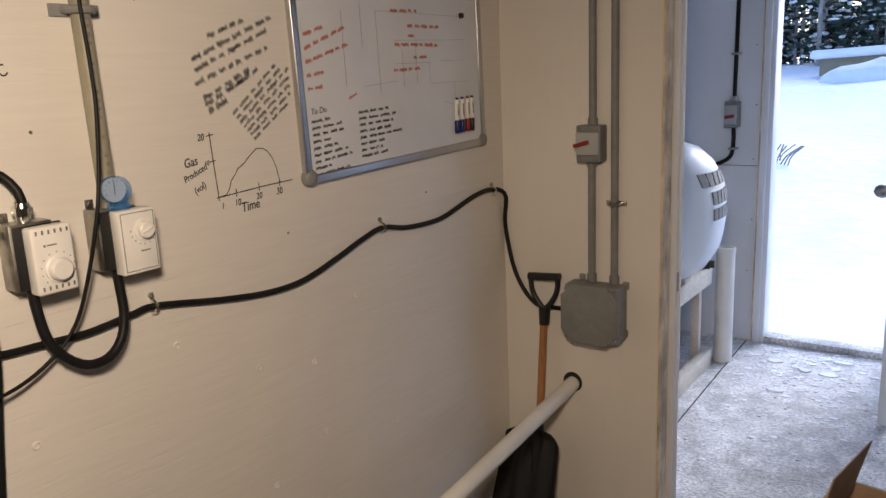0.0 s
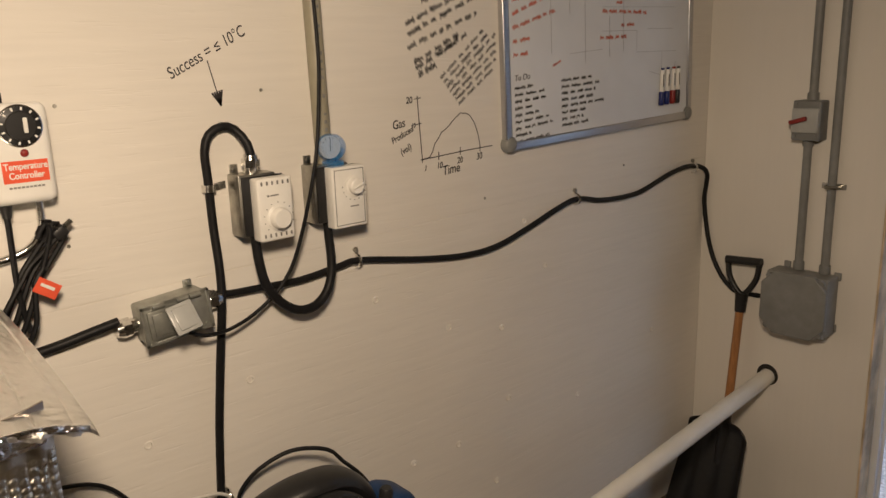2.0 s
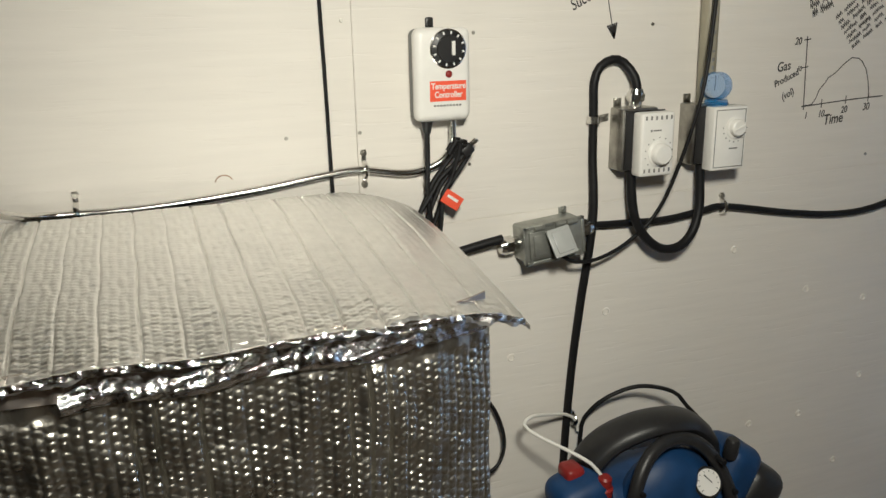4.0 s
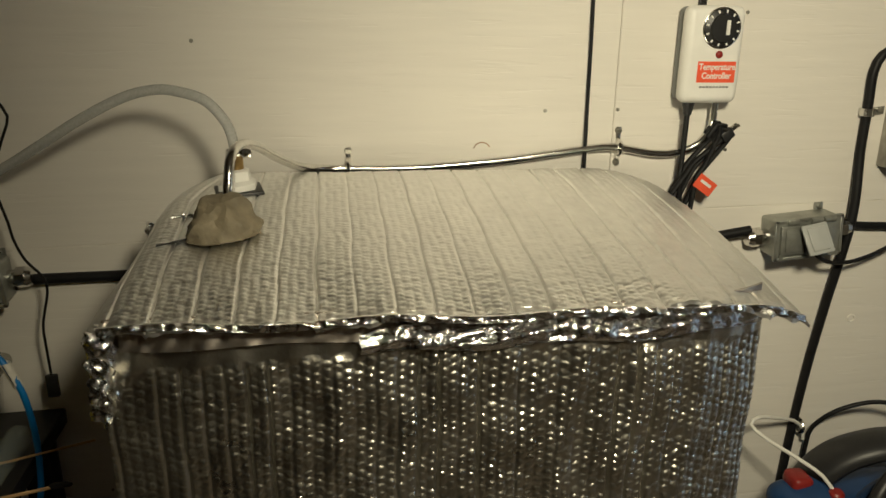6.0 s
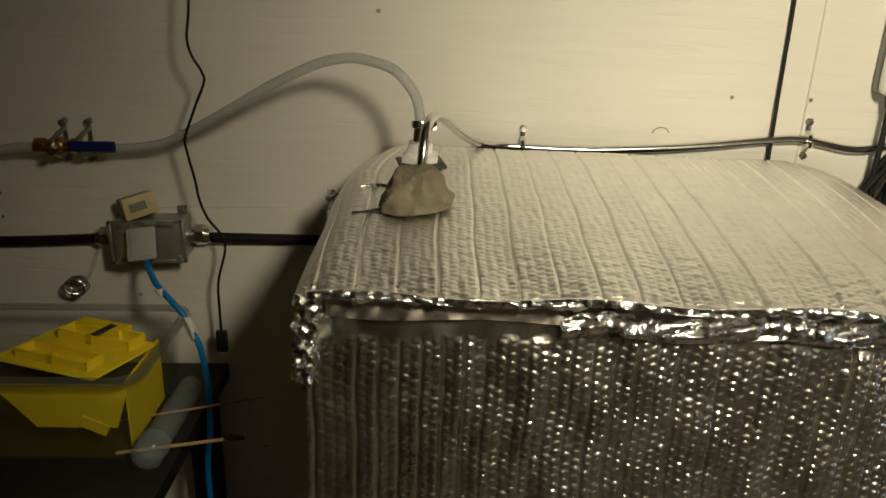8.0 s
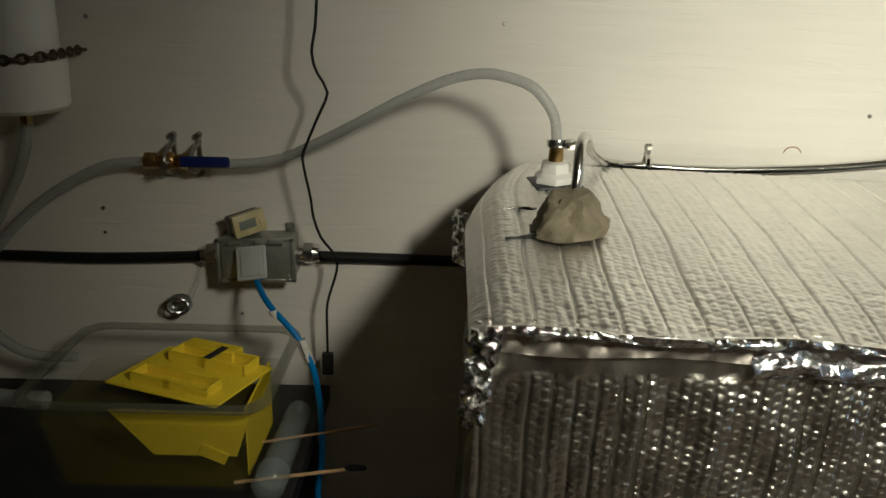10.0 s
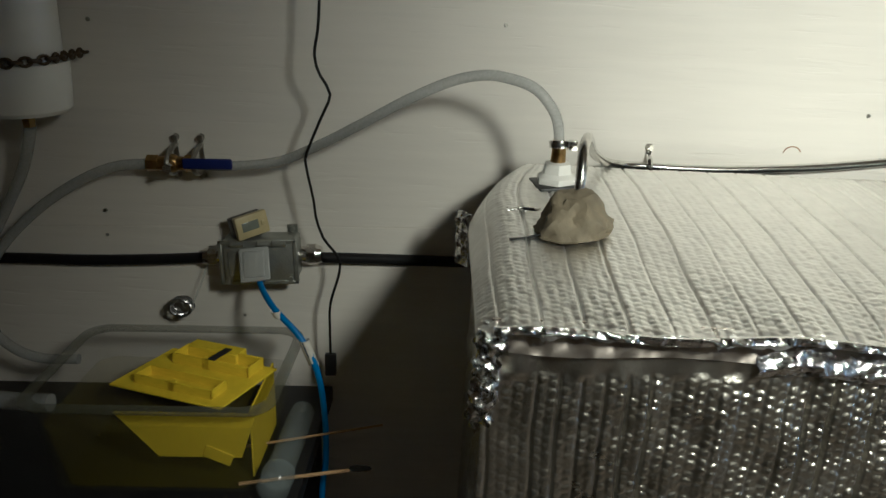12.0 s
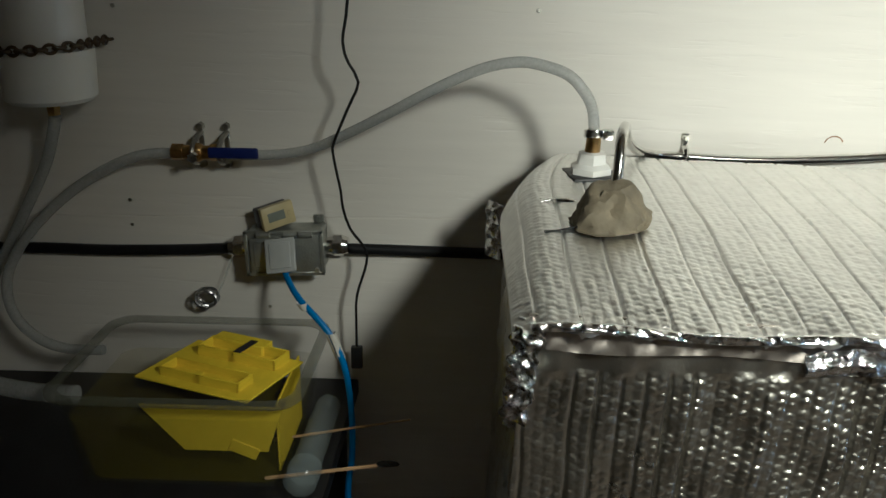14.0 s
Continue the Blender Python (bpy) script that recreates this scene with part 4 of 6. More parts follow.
# ---- nail heads, filled screw holes and a pencilled arc ----
for y, z in ((0.133, 1.465), (0.711, 1.449), (0.035, 1.288), (-0.502, 1.391), (-1.092, 1.372), (-1.093, 1.091), (-1.093, 1.052), (0.155, 1.289), (-0.886, 0.927), (0.357, 1.442), (-0.69, 0.645), (1.82, 1.188), (1.275, 1.17), (0.345, 1.235), (0.348, 1.222)):
    ob = part("nail", cyl(mesh(), (WALL - 0.001, y, z), (WALL + 0.0022, y, z + 0.0003), 0.0036, 0.0026, 9), GALV)
    tagged(ob, "small dull nail head in the painted wall", "nail", "nails")
for k, (y, z) in enumerate(((0.431, 0.843), (0.637, 0.905), (0.943, 0.995), (1.027, 0.575), (1.171, 0.571), (1.348, 0.637), (1.628, 0.558), (1.151, 0.879), (1.326, 0.834), (1.411, 1.093), (1.489, 0.963), (1.985, 0.659), (1.30, 0.42))):
    bm = mesh()
    lathe(bm, (WALL - 0.0012, y, z), (1, 0, 0), [(0.0090, 0), (0.0082, 0.0026), (0.006, 0.0034), (0.0048, 0.0012), (0.001, 0.0009)], 12)
    tagged(part("filled_screw_hole", bm, PAINT), "raised painted-over screw hole in the wall", "screw hole", "screw holes")
bm = mesh()
stroke(bm, [(-0.066 + 0.013 * math.cos(radians(a)), 1.227 + 0.011 * math.sin(radians(a))) for a in range(20, 171, 15)], 0.0015, WF)
tagged(part("pencil_arc", bm, RAW_WOOD), "short brown pencilled arc on the wall", "mark")

# ---- end wall: conduits, switch, junction box, pipe, shovel ----
def conduit_run(x, z0, z1, label):
    ob = thing("conduit", (x, RIGHT, z0), label, "conduit", "grey conduits")
    part("pipe", cyl(mesh(), (x, RIGHT - 0.016, z0), (x, RIGHT - 0.016, z1), 0.0118, None, 18), GREY_PVC, ob)
    for z in (z0, z1 - 0.02) if z1 < 1.6 else (z0,):
        part("coupling", cyl(mesh(), (x, RIGHT - 0.016, z), (x, RIGHT - 0.016, z + 0.024), 0.0155, None, 18), GREY_PVC, ob)
    return ob


conduit_run(-1.024, 0.862, 1.243, "grey plastic conduit between the switch and the junction box")
conduit_run(-1.020, 1.346, CEIL, "grey plastic conduit rising from the switch")
c2 = conduit_run(-0.949, 0.862, CEIL, "grey plastic conduit rising from the junction box")
bm = mesh()
box(bm, (-0.982, RIGHT - 0.003, 1.104), (-0.916, RIGHT, 1.120), 0.001, seg=1)
tube(bm, [(-0.964, RIGHT - 0.002, 1.112), (-0.963, RIGHT - 0.022, 1.112), (-0.949, RIGHT - 0.032, 1.112), (-0.935, RIGHT - 0.022, 1.112), (-0.934, RIGHT - 0.002, 1.112)], 0.0055, 6, 0.004)
part("clamp", bm, GALV, c2)

switch = thing("rotary_switch", (-1.02, RIGHT, 1.24), "grey plastic isolator switch with a red lever", "switch")
part("body", box(mesh(), (-1.058, RIGHT - 0.055, 1.240), (-0.980, RIGHT, 1.350), 0.005, seg=3), GREY_PVC, switch)
part("cover", box(mesh(), (-1.056, RIGHT - 0.064, 1.262), (-0.982, RIGHT - 0.054, 1.330), 0.004, seg=2), PLUG_GREY, switch)
part("lever", box(mesh(), (-1.058, RIGHT - 0.078, 1.290), (-1.010, RIGHT - 0.063, 1.302), 0.003, Matrix.Rotation(radians(-16), 4, "Y")), DARK_RED, switch)
for x in (-1.048, -0.990):
    for z in (1.252, 1.339):
        part("screw", cyl(mesh(), (x, RIGHT - 0.055, z), (x, RIGHT - 0.058, z), 0.005, None, 10), GREY_PVC, switch)

jb = thing("junction_box", (-1.0, RIGHT, 0.69), "square grey plastic junction box with clipped corners", "junction box")
JX0, JX1, JZ0, JZ1 = -1.092, -0.912, 0.682, 0.861
part("body", box(mesh(), (JX0, RIGHT - 0.075, JZ0), (JX1, RIGHT, JZ1), 0.008, seg=3), GREY_PVC, jb)
bm = mesh()
cc = 0.034
oct_ = [(JX0 + cc, JZ0 - 0.006), (JX1 - cc, JZ0 - 0.006), (JX1 + 0.004, JZ0 + cc), (JX1 + 0.004, JZ1 - cc), (JX1 - cc, JZ1 + 0.004), (JX0 + cc, JZ1 + 0.004), (JX0 - 0.006, JZ1 - cc), (JX0 - 0.006, JZ0 + cc)]
f = bm.faces.new([bm.verts.new((x, RIGHT - 0.075, z)) for x, z in oct_])
ext = bmesh.ops.extrude_face_region(bm, geom=[f])["geom"]
for v in ext:
    if isinstance(v, bmesh.types.BMVert):
        v.co.y -= 0.016
bmesh.ops.recalc_face_normals(bm, faces=bm.faces)
bmesh.ops.bevel(bm, geom=list(bm.edges), offset=0.004, segments=3, profile=0.5, affect="EDGES")
part("lid", bm, GREY_PVC, jb)
for x in (JX0 + 0.014, JX1 - 0.014):
    for z in (JZ0 + 0.014, JZ1 - 0.014):
        bm = mesh()
        cyl(bm, (x, RIGHT - 0.074, z), (x, RIGHT - 0.086, z), 0.009, None, 14)
        box(bm, (x - 0.006, RIGHT - 0.0875, z - 0.001), (x + 0.006, RIGHT - 0.0858, z + 0.001), 0.0003, seg=1)
        part("lid_screw", bm, GREY_PVC, jb)
bm = mesh()
for x, z in ((JX0 + 0.03, JZ1 + 0.006), (JX1 - 0.006, JZ0 + 0.02), (JX1 - 0.004, JZ1 - 0.005)):
    box(bm, (x - 0.010, RIGHT - 0.008, z - 0.012), (x + 0.010, RIGHT, z + 0.012), 0.003)
part("mounting_lug", bm, GREY_PVC, jb)

white_pipe = thing("drain_pipe", (-1.10, 2.2, 0.5), "long white plastic pipe sloping out of the end wall", "pipe")
part("pipe", cyl(mesh(), (-1.101, RIGHT + 0.03, 0.500), (-1.101, 1.02, 0.376), 0.0245, None, 32), WHITE_PVC, white_pipe)
bm = mesh()
tube(bm, [(-1.101, 1.04, 0.378), (-1.101, 0.99, 0.370), (-1.101, 0.965, 0.345), (-1.101, 0.96, 0.30), (-1.101, 0.96, FLOOR)], 0.029, 24, 0.01)
part("elbow", bm, WHITE_PVC, white_pipe)
bm = mesh()
lathe(bm, (-1.101, RIGHT + 0.001, 0.503), (0, -1, 0), [(0.034, 0), (0.034, 0.0015), (0.031, 0.0018)])
tagged(part("pipe_hole", bm, CHAR), "dark ragged hole in the wall round the pipe", "hole")

shovel = thing("shovel", (-1.19, 2.12, FLOOR), "small shovel with black scoop, wooden shaft and black grip", "shovel")
ST, SB = Vector((-1.178, RIGHT - 0.035, 0.735)), Vector((-1.184, RIGHT - 0.075, 0.300))
part("shaft", cyl(mesh(), ST, SB, 0.0125, 0.0135, 16), WOOD, shovel)
bm = mesh()
gy = RIGHT - 0.032
cyl(bm, (-1.178, gy - 0.004, 0.700), (-1.178, gy, 0.760), 0.0165, 0.020, 16)
tube(bm, [(-1.180, gy, 0.752), (-1.200, gy, 0.772), (-1.222, gy, 0.810), (-1.228, gy, 0.856)], 0.0088, 10)
tube(bm, [(-1.176, gy, 0.752), (-1.156, gy, 0.774), (-1.134, gy, 0.814), (-1.127, gy, 0.862)], 0.0088, 10)
cyl(bm, (-1.234, gy, 0.858), (-1.121, gy, 0.866), 0.0125, None, 16)
part("grip", bm, BLACK_PLASTIC, shovel)
uu, vv = np.meshgrid(np.linspace(-1, 1, 41), np.linspace(0, 1, 41))
half = 0.098 + 0.020 * vv
corner = np.where(vv < 0.12, np.sqrt(np.clip(1 - ((0.12 - vv) / 0.12) ** 2, 0, 1)) * 0.10 + 0.90, 1)
bx = -1.192 - 0.012 * vv + uu * half * corner
bz = 0.345 - vv * 0.30 - 0.008 * np.abs(uu) ** 3
by = RIGHT - 0.070 - 0.085 * vv - 0.030 * np.abs(uu) ** 4 + 0.006 * np.cos(uu * 9) * np.clip(vv * 4, 0, 1) + 0.020 * np.clip((0.1 - vv) / 0.1, 0, 1) * -1
part("scoop", solid_sheet(np.stack([bx, by, bz], -1), (0, 0.005, 0)), BLACK_PLASTIC, shovel)
shovel.location.x -= 0.007
part("socket", cyl(mesh(), SB + Vector((0, 0.0, 0.06)), SB - Vector((0, 0.016, 0.10)), 0.018, 0.022, 16), BLACK_PLASTIC, shovel)

# ---- doorway edges ----
bm = mesh()
box(bm, (DOOR_L, RIGHT + 0.001, FLOOR), (DOOR_L + 0.006, RIGHT + 0.030, DOOR_TOP), 0.0015)
box(bm, (DOOR_L, RIGHT + 0.032, FLOOR), (DOOR_L + 0.004, RIGHT + 0.076, DOOR_TOP), 0.0015)
tagged(part("trim_raw_edge", bm, SPLINTER), "raw splintered plywood edge of the doorway", "trim", kind="structure")
bm = mesh()
box(bm, (DOOR_L + 0.004, RIGHT + 0.080, FLOOR), (DOOR_L + 0.022, RIGHT + 0.126, DOOR_TOP), 0.002)
box(bm, (DOOR_L + 0.022, RIGHT + 0.100, FLOOR), (DOOR_L + 0.030, RIGHT + 0.108, DOOR_TOP), 0.001)
tagged(part("trim_door_jamb", bm, PAINT_COLD), "white painted door jamb with a seal groove", "trim", kind="structure")
bm = mesh()
for z in (0.86,):
    box(bm, (DOOR_L + 0.022, RIGHT + 0.092, z - 0.03), (DOOR_L + 0.0255, RIGHT + 0.116, z + 0.03), 0.001)
tagged(part("strike_plate", bm, GALV), "dull steel strike plate on the door jamb", "strike plate")

# ---- on the foil tank ----

def crumple(rows, cols, place, amount, size, seed, thick):
    """A crumpled strip of foil; place(u, v) gives its smooth middle."""
    u, v = np.meshgrid(np.linspace(0, 1, cols), np.linspace(0, 1, rows))
    x, y, z = place(u, v)
    a = amount * waves(y + x, z, size, seed)
    b = amount * waves(y - x, z, size * 0.7, seed + 1)
    return solid_sheet(np.stack([x + a, y + 0.6 * b, z + 0.5 * a], -1), thick)


# folded hem under the lid, its brown tape, and the torn corner
BAND = material("dull_foil_tape", (0.44, 0.40, 0.36), 0.30, 1.0, vary=0.06, scale=30, bump=0.0006, bump_scale=40, stain=0.15, stain_scale=14)


def corner_curve(y):
    return np.where(y > 0.02, -0.040 * ((np.minimum(y, FY1) - 0.02) / 0.165) ** 2.4, 0)


# a recessed smooth band under the lid, the bright hem below it, dull tape on the west half, and the lid's thin lip
ub, vb = np.meshgrid(np.linspace(FY0 + 0.004, FY1 - 0.004, 240), np.linspace(1.112, 1.152, 12))
part("seam_band", solid_sheet(np.stack([FX - 0.006 + corner_curve(ub) + 0.0012 * waves(ub, vb, 0.09, 33), ub, vb], -1), (-0.003, 0, 0)), BAND, foil_tank, "smooth dull foil band under the lid")
part("folded_hem", crumple(16, 260, lambda u, v: (FX - 0.004 + 0.013 * np.sin(v * 2.0) + corner_curve(-0.28 + 0.455 * u) * 1.02, -0.28 + 0.455 * u, 1.131 - 0.022 * v ** 1.4 + 0.003 * np.sin(u * 17) + 0.006 * u), 0.0026, 0.022, 31, (-0.003, 0, 0)), FOIL_EDGE, foil_tank, "bright crumpled foil hem")
part("tape_band", crumple(20, 120, lambda u, v: (FX - 0.002 + 0.008 * v + 0.002 * np.sin(u * 5), FY0 + 0.020 + 0.26 * u, 1.145 - 0.022 * v - 0.002 * np.sin(u * 8)), 0.0009, 0.035, 35, (-0.003, 0, 0)), BAND, foil_tank, "dull smooth foil tape")
part("lid_lip", crumple(6, 320, lambda u, v: (-0.850 + 0.002 * v - 0.022 * np.clip((u - 0.76) / 0.24, 0, 1) ** 2, -0.531 + 0.745 * u, 1.153 + 0.003 * np.sin(u * 21) - 0.007 * v - 0.030 * np.clip((u - 0.83) / 0.17, 0, 1.2) ** 2), 0.0017, 0.016, 41, (-0.003, 0, 0)), FOIL_EDGE, foil_tank)
for k in range(2):
    part("torn_corner", crumple(40, 14, lambda u, v: (-0.860 - 0.018 * k + 0.016 * u - 0.010 * v, FY0 - 0.010 + 0.024 * u - 0.006 * v + 0.004 * k, 1.146 - (0.100 + 0.02 * k) * v), 0.0042, 0.024, 51 + 9 * k, (-0.003, 0.001, 0)), FOIL_EDGE, foil_tank, "torn crumpled foil corner")
part("back_tab", crumple(24, 10, lambda u, v: (-1.20 - 0.02 * u, FY0 - 0.012 - 0.016 * u + 0.004 * v, 1.155 - 0.075 * v), 0.004, 0.025, 71, (0, 0.003, 0)), FOIL_EDGE, foil_tank)

PLAN.append(WEST)
putty = thing("putty_lump", (-1.0, -0.378, 1.205), "lump of grey-brown putty sealing the probe on the tank lid", "putty")
bm = ball(mesh(), (-1.012, -0.378, 1.212), (0.044, 0.046, 0.041), 0.30, 4, 8)
for v in bm.verts:
    if v.co.z < 1.205:
        v.co.z = 1.205
        v.co.x, v.co.y = -1.005 + (v.co.x + 1.005) * 1.08, -0.378 + (v.co.y + 0.378) * 1.08
    else:
        k = 1 - 0.30 * ((v.co.z - 1.205) / 0.055) ** 1.5
        v.co.x, v.co.y = -1.005 + (v.co.x + 1.005) * k - 0.010 * (1 - k), -0.378 + (v.co.y + 0.378) * k
part("mass", bm, CLAY, putty)

port = thing("hose_port", (-1.190, -0.380, 1.207), "white threaded hose port with a brass barb on the tank lid", "hose fitting")
bm = mesh()
box(bm, (-1.220, -0.412, 1.206), (-1.158, -0.346, 1.216), 0.003, Matrix.Rotation(radians(12), 4, "Z"))
part("rubber_gasket", bm, BLACK_PLASTIC, port)
bm = mesh()
lathe(bm, (-1.190, -0.380, 1.214), (0, 0, 1), [(0.029, 0), (0.029, 0.010), (0.024, 0.013), (0.021, 0.015), (0.019, 0.028), (0.013, 0.030)], 6)
part("flange", bm, WHITE_PLASTIC, port)
bm = mesh()
cyl(bm, (-1.190, -0.380, 1.242), (-1.191, -0.379, 1.272), 0.0105, 0.009, 16)
part("barb", bm, BRASS, port, "stained brass hose barb")
bm = mesh()
lathe(bm, (-1.191, -0.379, 1.262), (-0.15, 0, 1), [(0.0135, 0), (0.0142, 0.002), (0.0142, 0.008), (0.0135, 0.010)])
box(bm, (-1.186, -0.370, 1.262), (-1.174, -0.356, 1.275), 0.002)
part("hose_clamp", bm, CHROME, port)

slit = crumple(8, 30, lambda u, v: (-0.985 + 0.006 * v - 0.012 * u, -0.452 + 0.045 * u, 1.2035 + 0.006 * u * v), 0.0015, 0.02, 81, (0, 0, -0.0015))
tagged(part("cut_flap", slit, BLACK_PLASTIC), "dark lifted cut in the foil lid", "cut")
slit = crumple(8, 40, lambda u, v: (-1.085 + 0.012 * v - 0.008 * u, -0.452 + 0.095 * u, 1.210 + 0.004 * np.sin(u * 7) * v), 0.003, 0.02, 83, (0, 0, -0.0015))
tagged(part("cut_flap", slit, FOIL_EDGE), "wrinkled bright cut in the foil lid", "cut")

# ---- hoses and the valve ----
cable("clear_hose", [(-1.190, -0.379, 1.262), (-1.190, -0.3845, 1.298), (-1.192, -0.3975, 1.321), (-1.197, -0.418, 1.340), (-1.204, -0.449, 1.350), (-1.213, -0.483, 1.353), (-1.222, -0.528, 1.343), (-1.233, -0.589, 1.315), (-1.249, -0.654, 1.278), (-1.275, -0.718, 1.242), (-1.298, -0.784, 1.211), (-1.308, -0.863, 1.200), (-1.312, -0.930, 1.202)],
      0.0072, HOSE, "clear braided hose arching from the tank lid to the valve", "hose", "clear hoses", 14, 0.006)
cable("clear_hose", [(-1.312, -0.962, 1.202), (-1.310, -1.044, 1.193), (-1.305, -1.129, 1.150), (-1.295, -1.200, 1.090), (-1.285, -1.243, 1.030), (-1.275, -1.252, 0.985), (-1.27, -1.24, 0.944), (-1.262, -1.205, 0.915), (-1.255, -1.16, 0.903), (-1.25, -1.10, 0.905)],
      0.0080, HOSE, "clear hose curving down from the valve to the bin", "hose", "clear hoses", 14, 0.006)
cable("clear_hose", [(-1.275, -1.135, 1.262), (-1.285, -1.150, 1.225), (-1.30, -1.175, 1.18), (-1.312, -1.215, 1.12), (-1.316, -1.267, 1.037), (-1.316, -1.31, 0.96), (-1.316, -1.33, 0.84)],
      0.0085, HOSE, "thin clear hose hanging from the capped pipe", "hose", "clear hoses", 12, 0.008)
cable("clear_hose", [(-1.10, -1.28, 0.985), (-1.095, -1.20, 0.935), (-1.085, -1.13, 0.925), (-1.075, -1.06, 0.928)], 0.0125, HOSE, "clear hose end resting over the bin's rim", "hose", "clear hoses", 14, 0.008)

valve = thing("ball_valve", (-1.312, -0.94, 1.2), "brass ball valve with a blue lever held by screws", "valve")
bm = mesh()
cyl(bm, (-1.312, -0.985, 1.202), (-1.312, -0.968, 1.202), 0.0125, None, 6)
cyl(bm, (-1.312, -0.970, 1.202), (-1.312, -0.925, 1.202), 0.0105, None, 16)
ball(bm, (-1.312, -0.948, 1.202), (0.0145, 0.0145, 0.0145), 0, 2)
cyl(bm, (-1.312, -0.928, 1.202), (-1.312, -0.915, 1.202), 0.0125, None, 6)
cyl(bm, (-1.312, -0.945, 1.202), (-1.287, -0.945, 1.202), 0.006, None, 12)
part("body", bm, BRASS, valve)
part("lever", box(mesh(), (-1.289, -0.924, 1.200), (-1.284, -0.850, 1.216), 0.003, seg=3), BLUE_HANDLE, valve, "dark blue vinyl-dipped lever")
part("lever_nut", cyl(mesh(), (-1.286, -0.945, 1.202), (-1.278, -0.945, 1.202), 0.0075, None, 6), CHROME, valve)
for y in (-0.952, -0.913):
    bm = mesh()
    box(bm, (WALL, y - 0.004, 1.172), (WALL + 0.003, y + 0.004, 1.238), 0.001, seg=1)
    tube(bm, [(WALL + 0.002, y, 1.182), (WALL + 0.035, y, 1.186), (WALL + 0.052, y, 1.202), (WALL + 0.035, y, 1.218), (WALL + 0.002, y, 1.224)], 0.004, 6, 0.005)
    for z in (1.176, 1.234):
        cyl(bm, (WALL, y, z), (WALL + 0.010, y, z), 0.0062, 0.005, 6)
    part("bracket", bm, GALV, valve)

# ---- capped white pipe with its chain ----
PY, PX = -1.135, WALL + 0.078
pvc = thing("capped_pipe", (PX, PY, 1.275), "thick white plastic pipe with an end cap strapped to the wall", "pipe")
part("pipe", cyl(mesh(), (PX, PY, 1.30), (PX, PY, CEIL), 0.057, None, 40), WHITE_PVC, pvc)
bm = mesh()
lathe(bm, (PX, PY, 1.281), (0, 0, 1), [(0.010, 0), (0.056, 0.002), (0.062, 0.008), (0.0645, 0.060), (0.0645, 0.072), (0.058, 0.073)], 40)
part("end_cap", bm, WHITE_PVC, pvc)
bm = mesh()
cyl(bm, (PX, PY, 1.283), (PX, PY, 1.262), 0.011, 0.009, 6)
part("nipple", bm, BRASS, pvc)
RUSTY = material("rusty_steel", (0.10, 0.075, 0.05), 0.5, 0.7, vary=0.3, scale=120)
chain = thing("strap_chain", (PX, PY + 0.06, 1.345), "rusty steel chain strapping the white pipe to the wall", "chain")
links = []
for k in range(17):
    a = radians(-95 + k * 9.8)
    links.append((Vector((PX + 0.069 * math.cos(a), PY + 0.069 * math.sin(a), 1.352 + 0.0006 * k)), Vector((-math.sin(a), math.cos(a), 0))))
end = links[-1][0]
for k in range(1, 9):
    links.append((end.lerp(Vector((WALL + 0.006, -1.076, 1.358)), k / 8), (Vector((WALL + 0.006, -1.076, 1.358)) - end).normalized()))
for k, (c, d) in enumerate(links):
    up = Vector((0, 0, 1)) if k % 2 else d.cross(Vector((0, 0, 1))).normalized()
    ring = [c + d * 0.0078 * math.cos(t) + up * 0.0056 * math.sin(t) for t in (2 * math.pi * i / 12 for i in range(13))]
    part("link", tube(mesh(), ring, 0.0024, 6, sharp=True), RUSTY, chain)

# ---- cords by the left outlet ----
cable("usb_cord", [(-1.255, -0.707, 1.873), (-1.255, -0.708, 1.544), (-1.255, -0.711, 1.422), (-1.258, -0.719, 1.37), (-1.26, -0.712, 1.342), (-1.262, -0.699, 1.316), (-1.265, -0.715, 1.279), (-1.269, -0.736, 1.231), (-1.271, -0.738, 1.212), (-1.275, -0.729, 1.158), (-1.277, -0.727, 1.133), (-1.28, -0.717, 1.099), (-1.282, -0.696, 1.069), (-1.284, -0.694, 1.044), (-1.288, -0.71, 0.989), (-1.29, -0.712, 0.945), (-1.29, -0.712, 0.901)], 0.0021, BLACK_RUBBER, "thin wavy black cord hanging before the wall", "cord", seg=8)
part("cord_plug", box(mesh(), (-1.295, -0.721, 0.864), (-1.285, -0.703, 0.902), 0.002), BLACK_PLASTIC, bpy.data.objects["usb_cord"])
blue = thing("blue_power_cable", (-1.2, -0.74, 0.95), "bright blue power cord with white tape hanging over the table edge", "cord")
BC = [(-1.285, -0.822, 1.046), (-1.262, -0.812, 1.030), (-1.215, -0.783, 1.013), (-1.190, -0.739, 0.976), (-1.180, -0.714, 0.927), (-1.170, -0.703, 0.859), (-1.152, -0.700, 0.795), (-1.142, -0.706, 0.720), (-1.14, -0.70, 0.5), (-1.14, -0.69, FLOOR + 0.01)]
part("cord", tube(mesh(), BC, 0.0047, 10), BLUE_CORD, blue)
part("tape", crumple(12, 24, lambda u, v: (-1.186 + 0.0075 * np.cos(6.0 * u), -0.727 + 0.0075 * np.sin(6.0 * u) + 0.014 * (v - 0.5), 0.955 - 0.040 * (v - 0.5)), 0.0007, 0.01, 91, (0.0006, 0.0006, 0)), TAPE, blue)
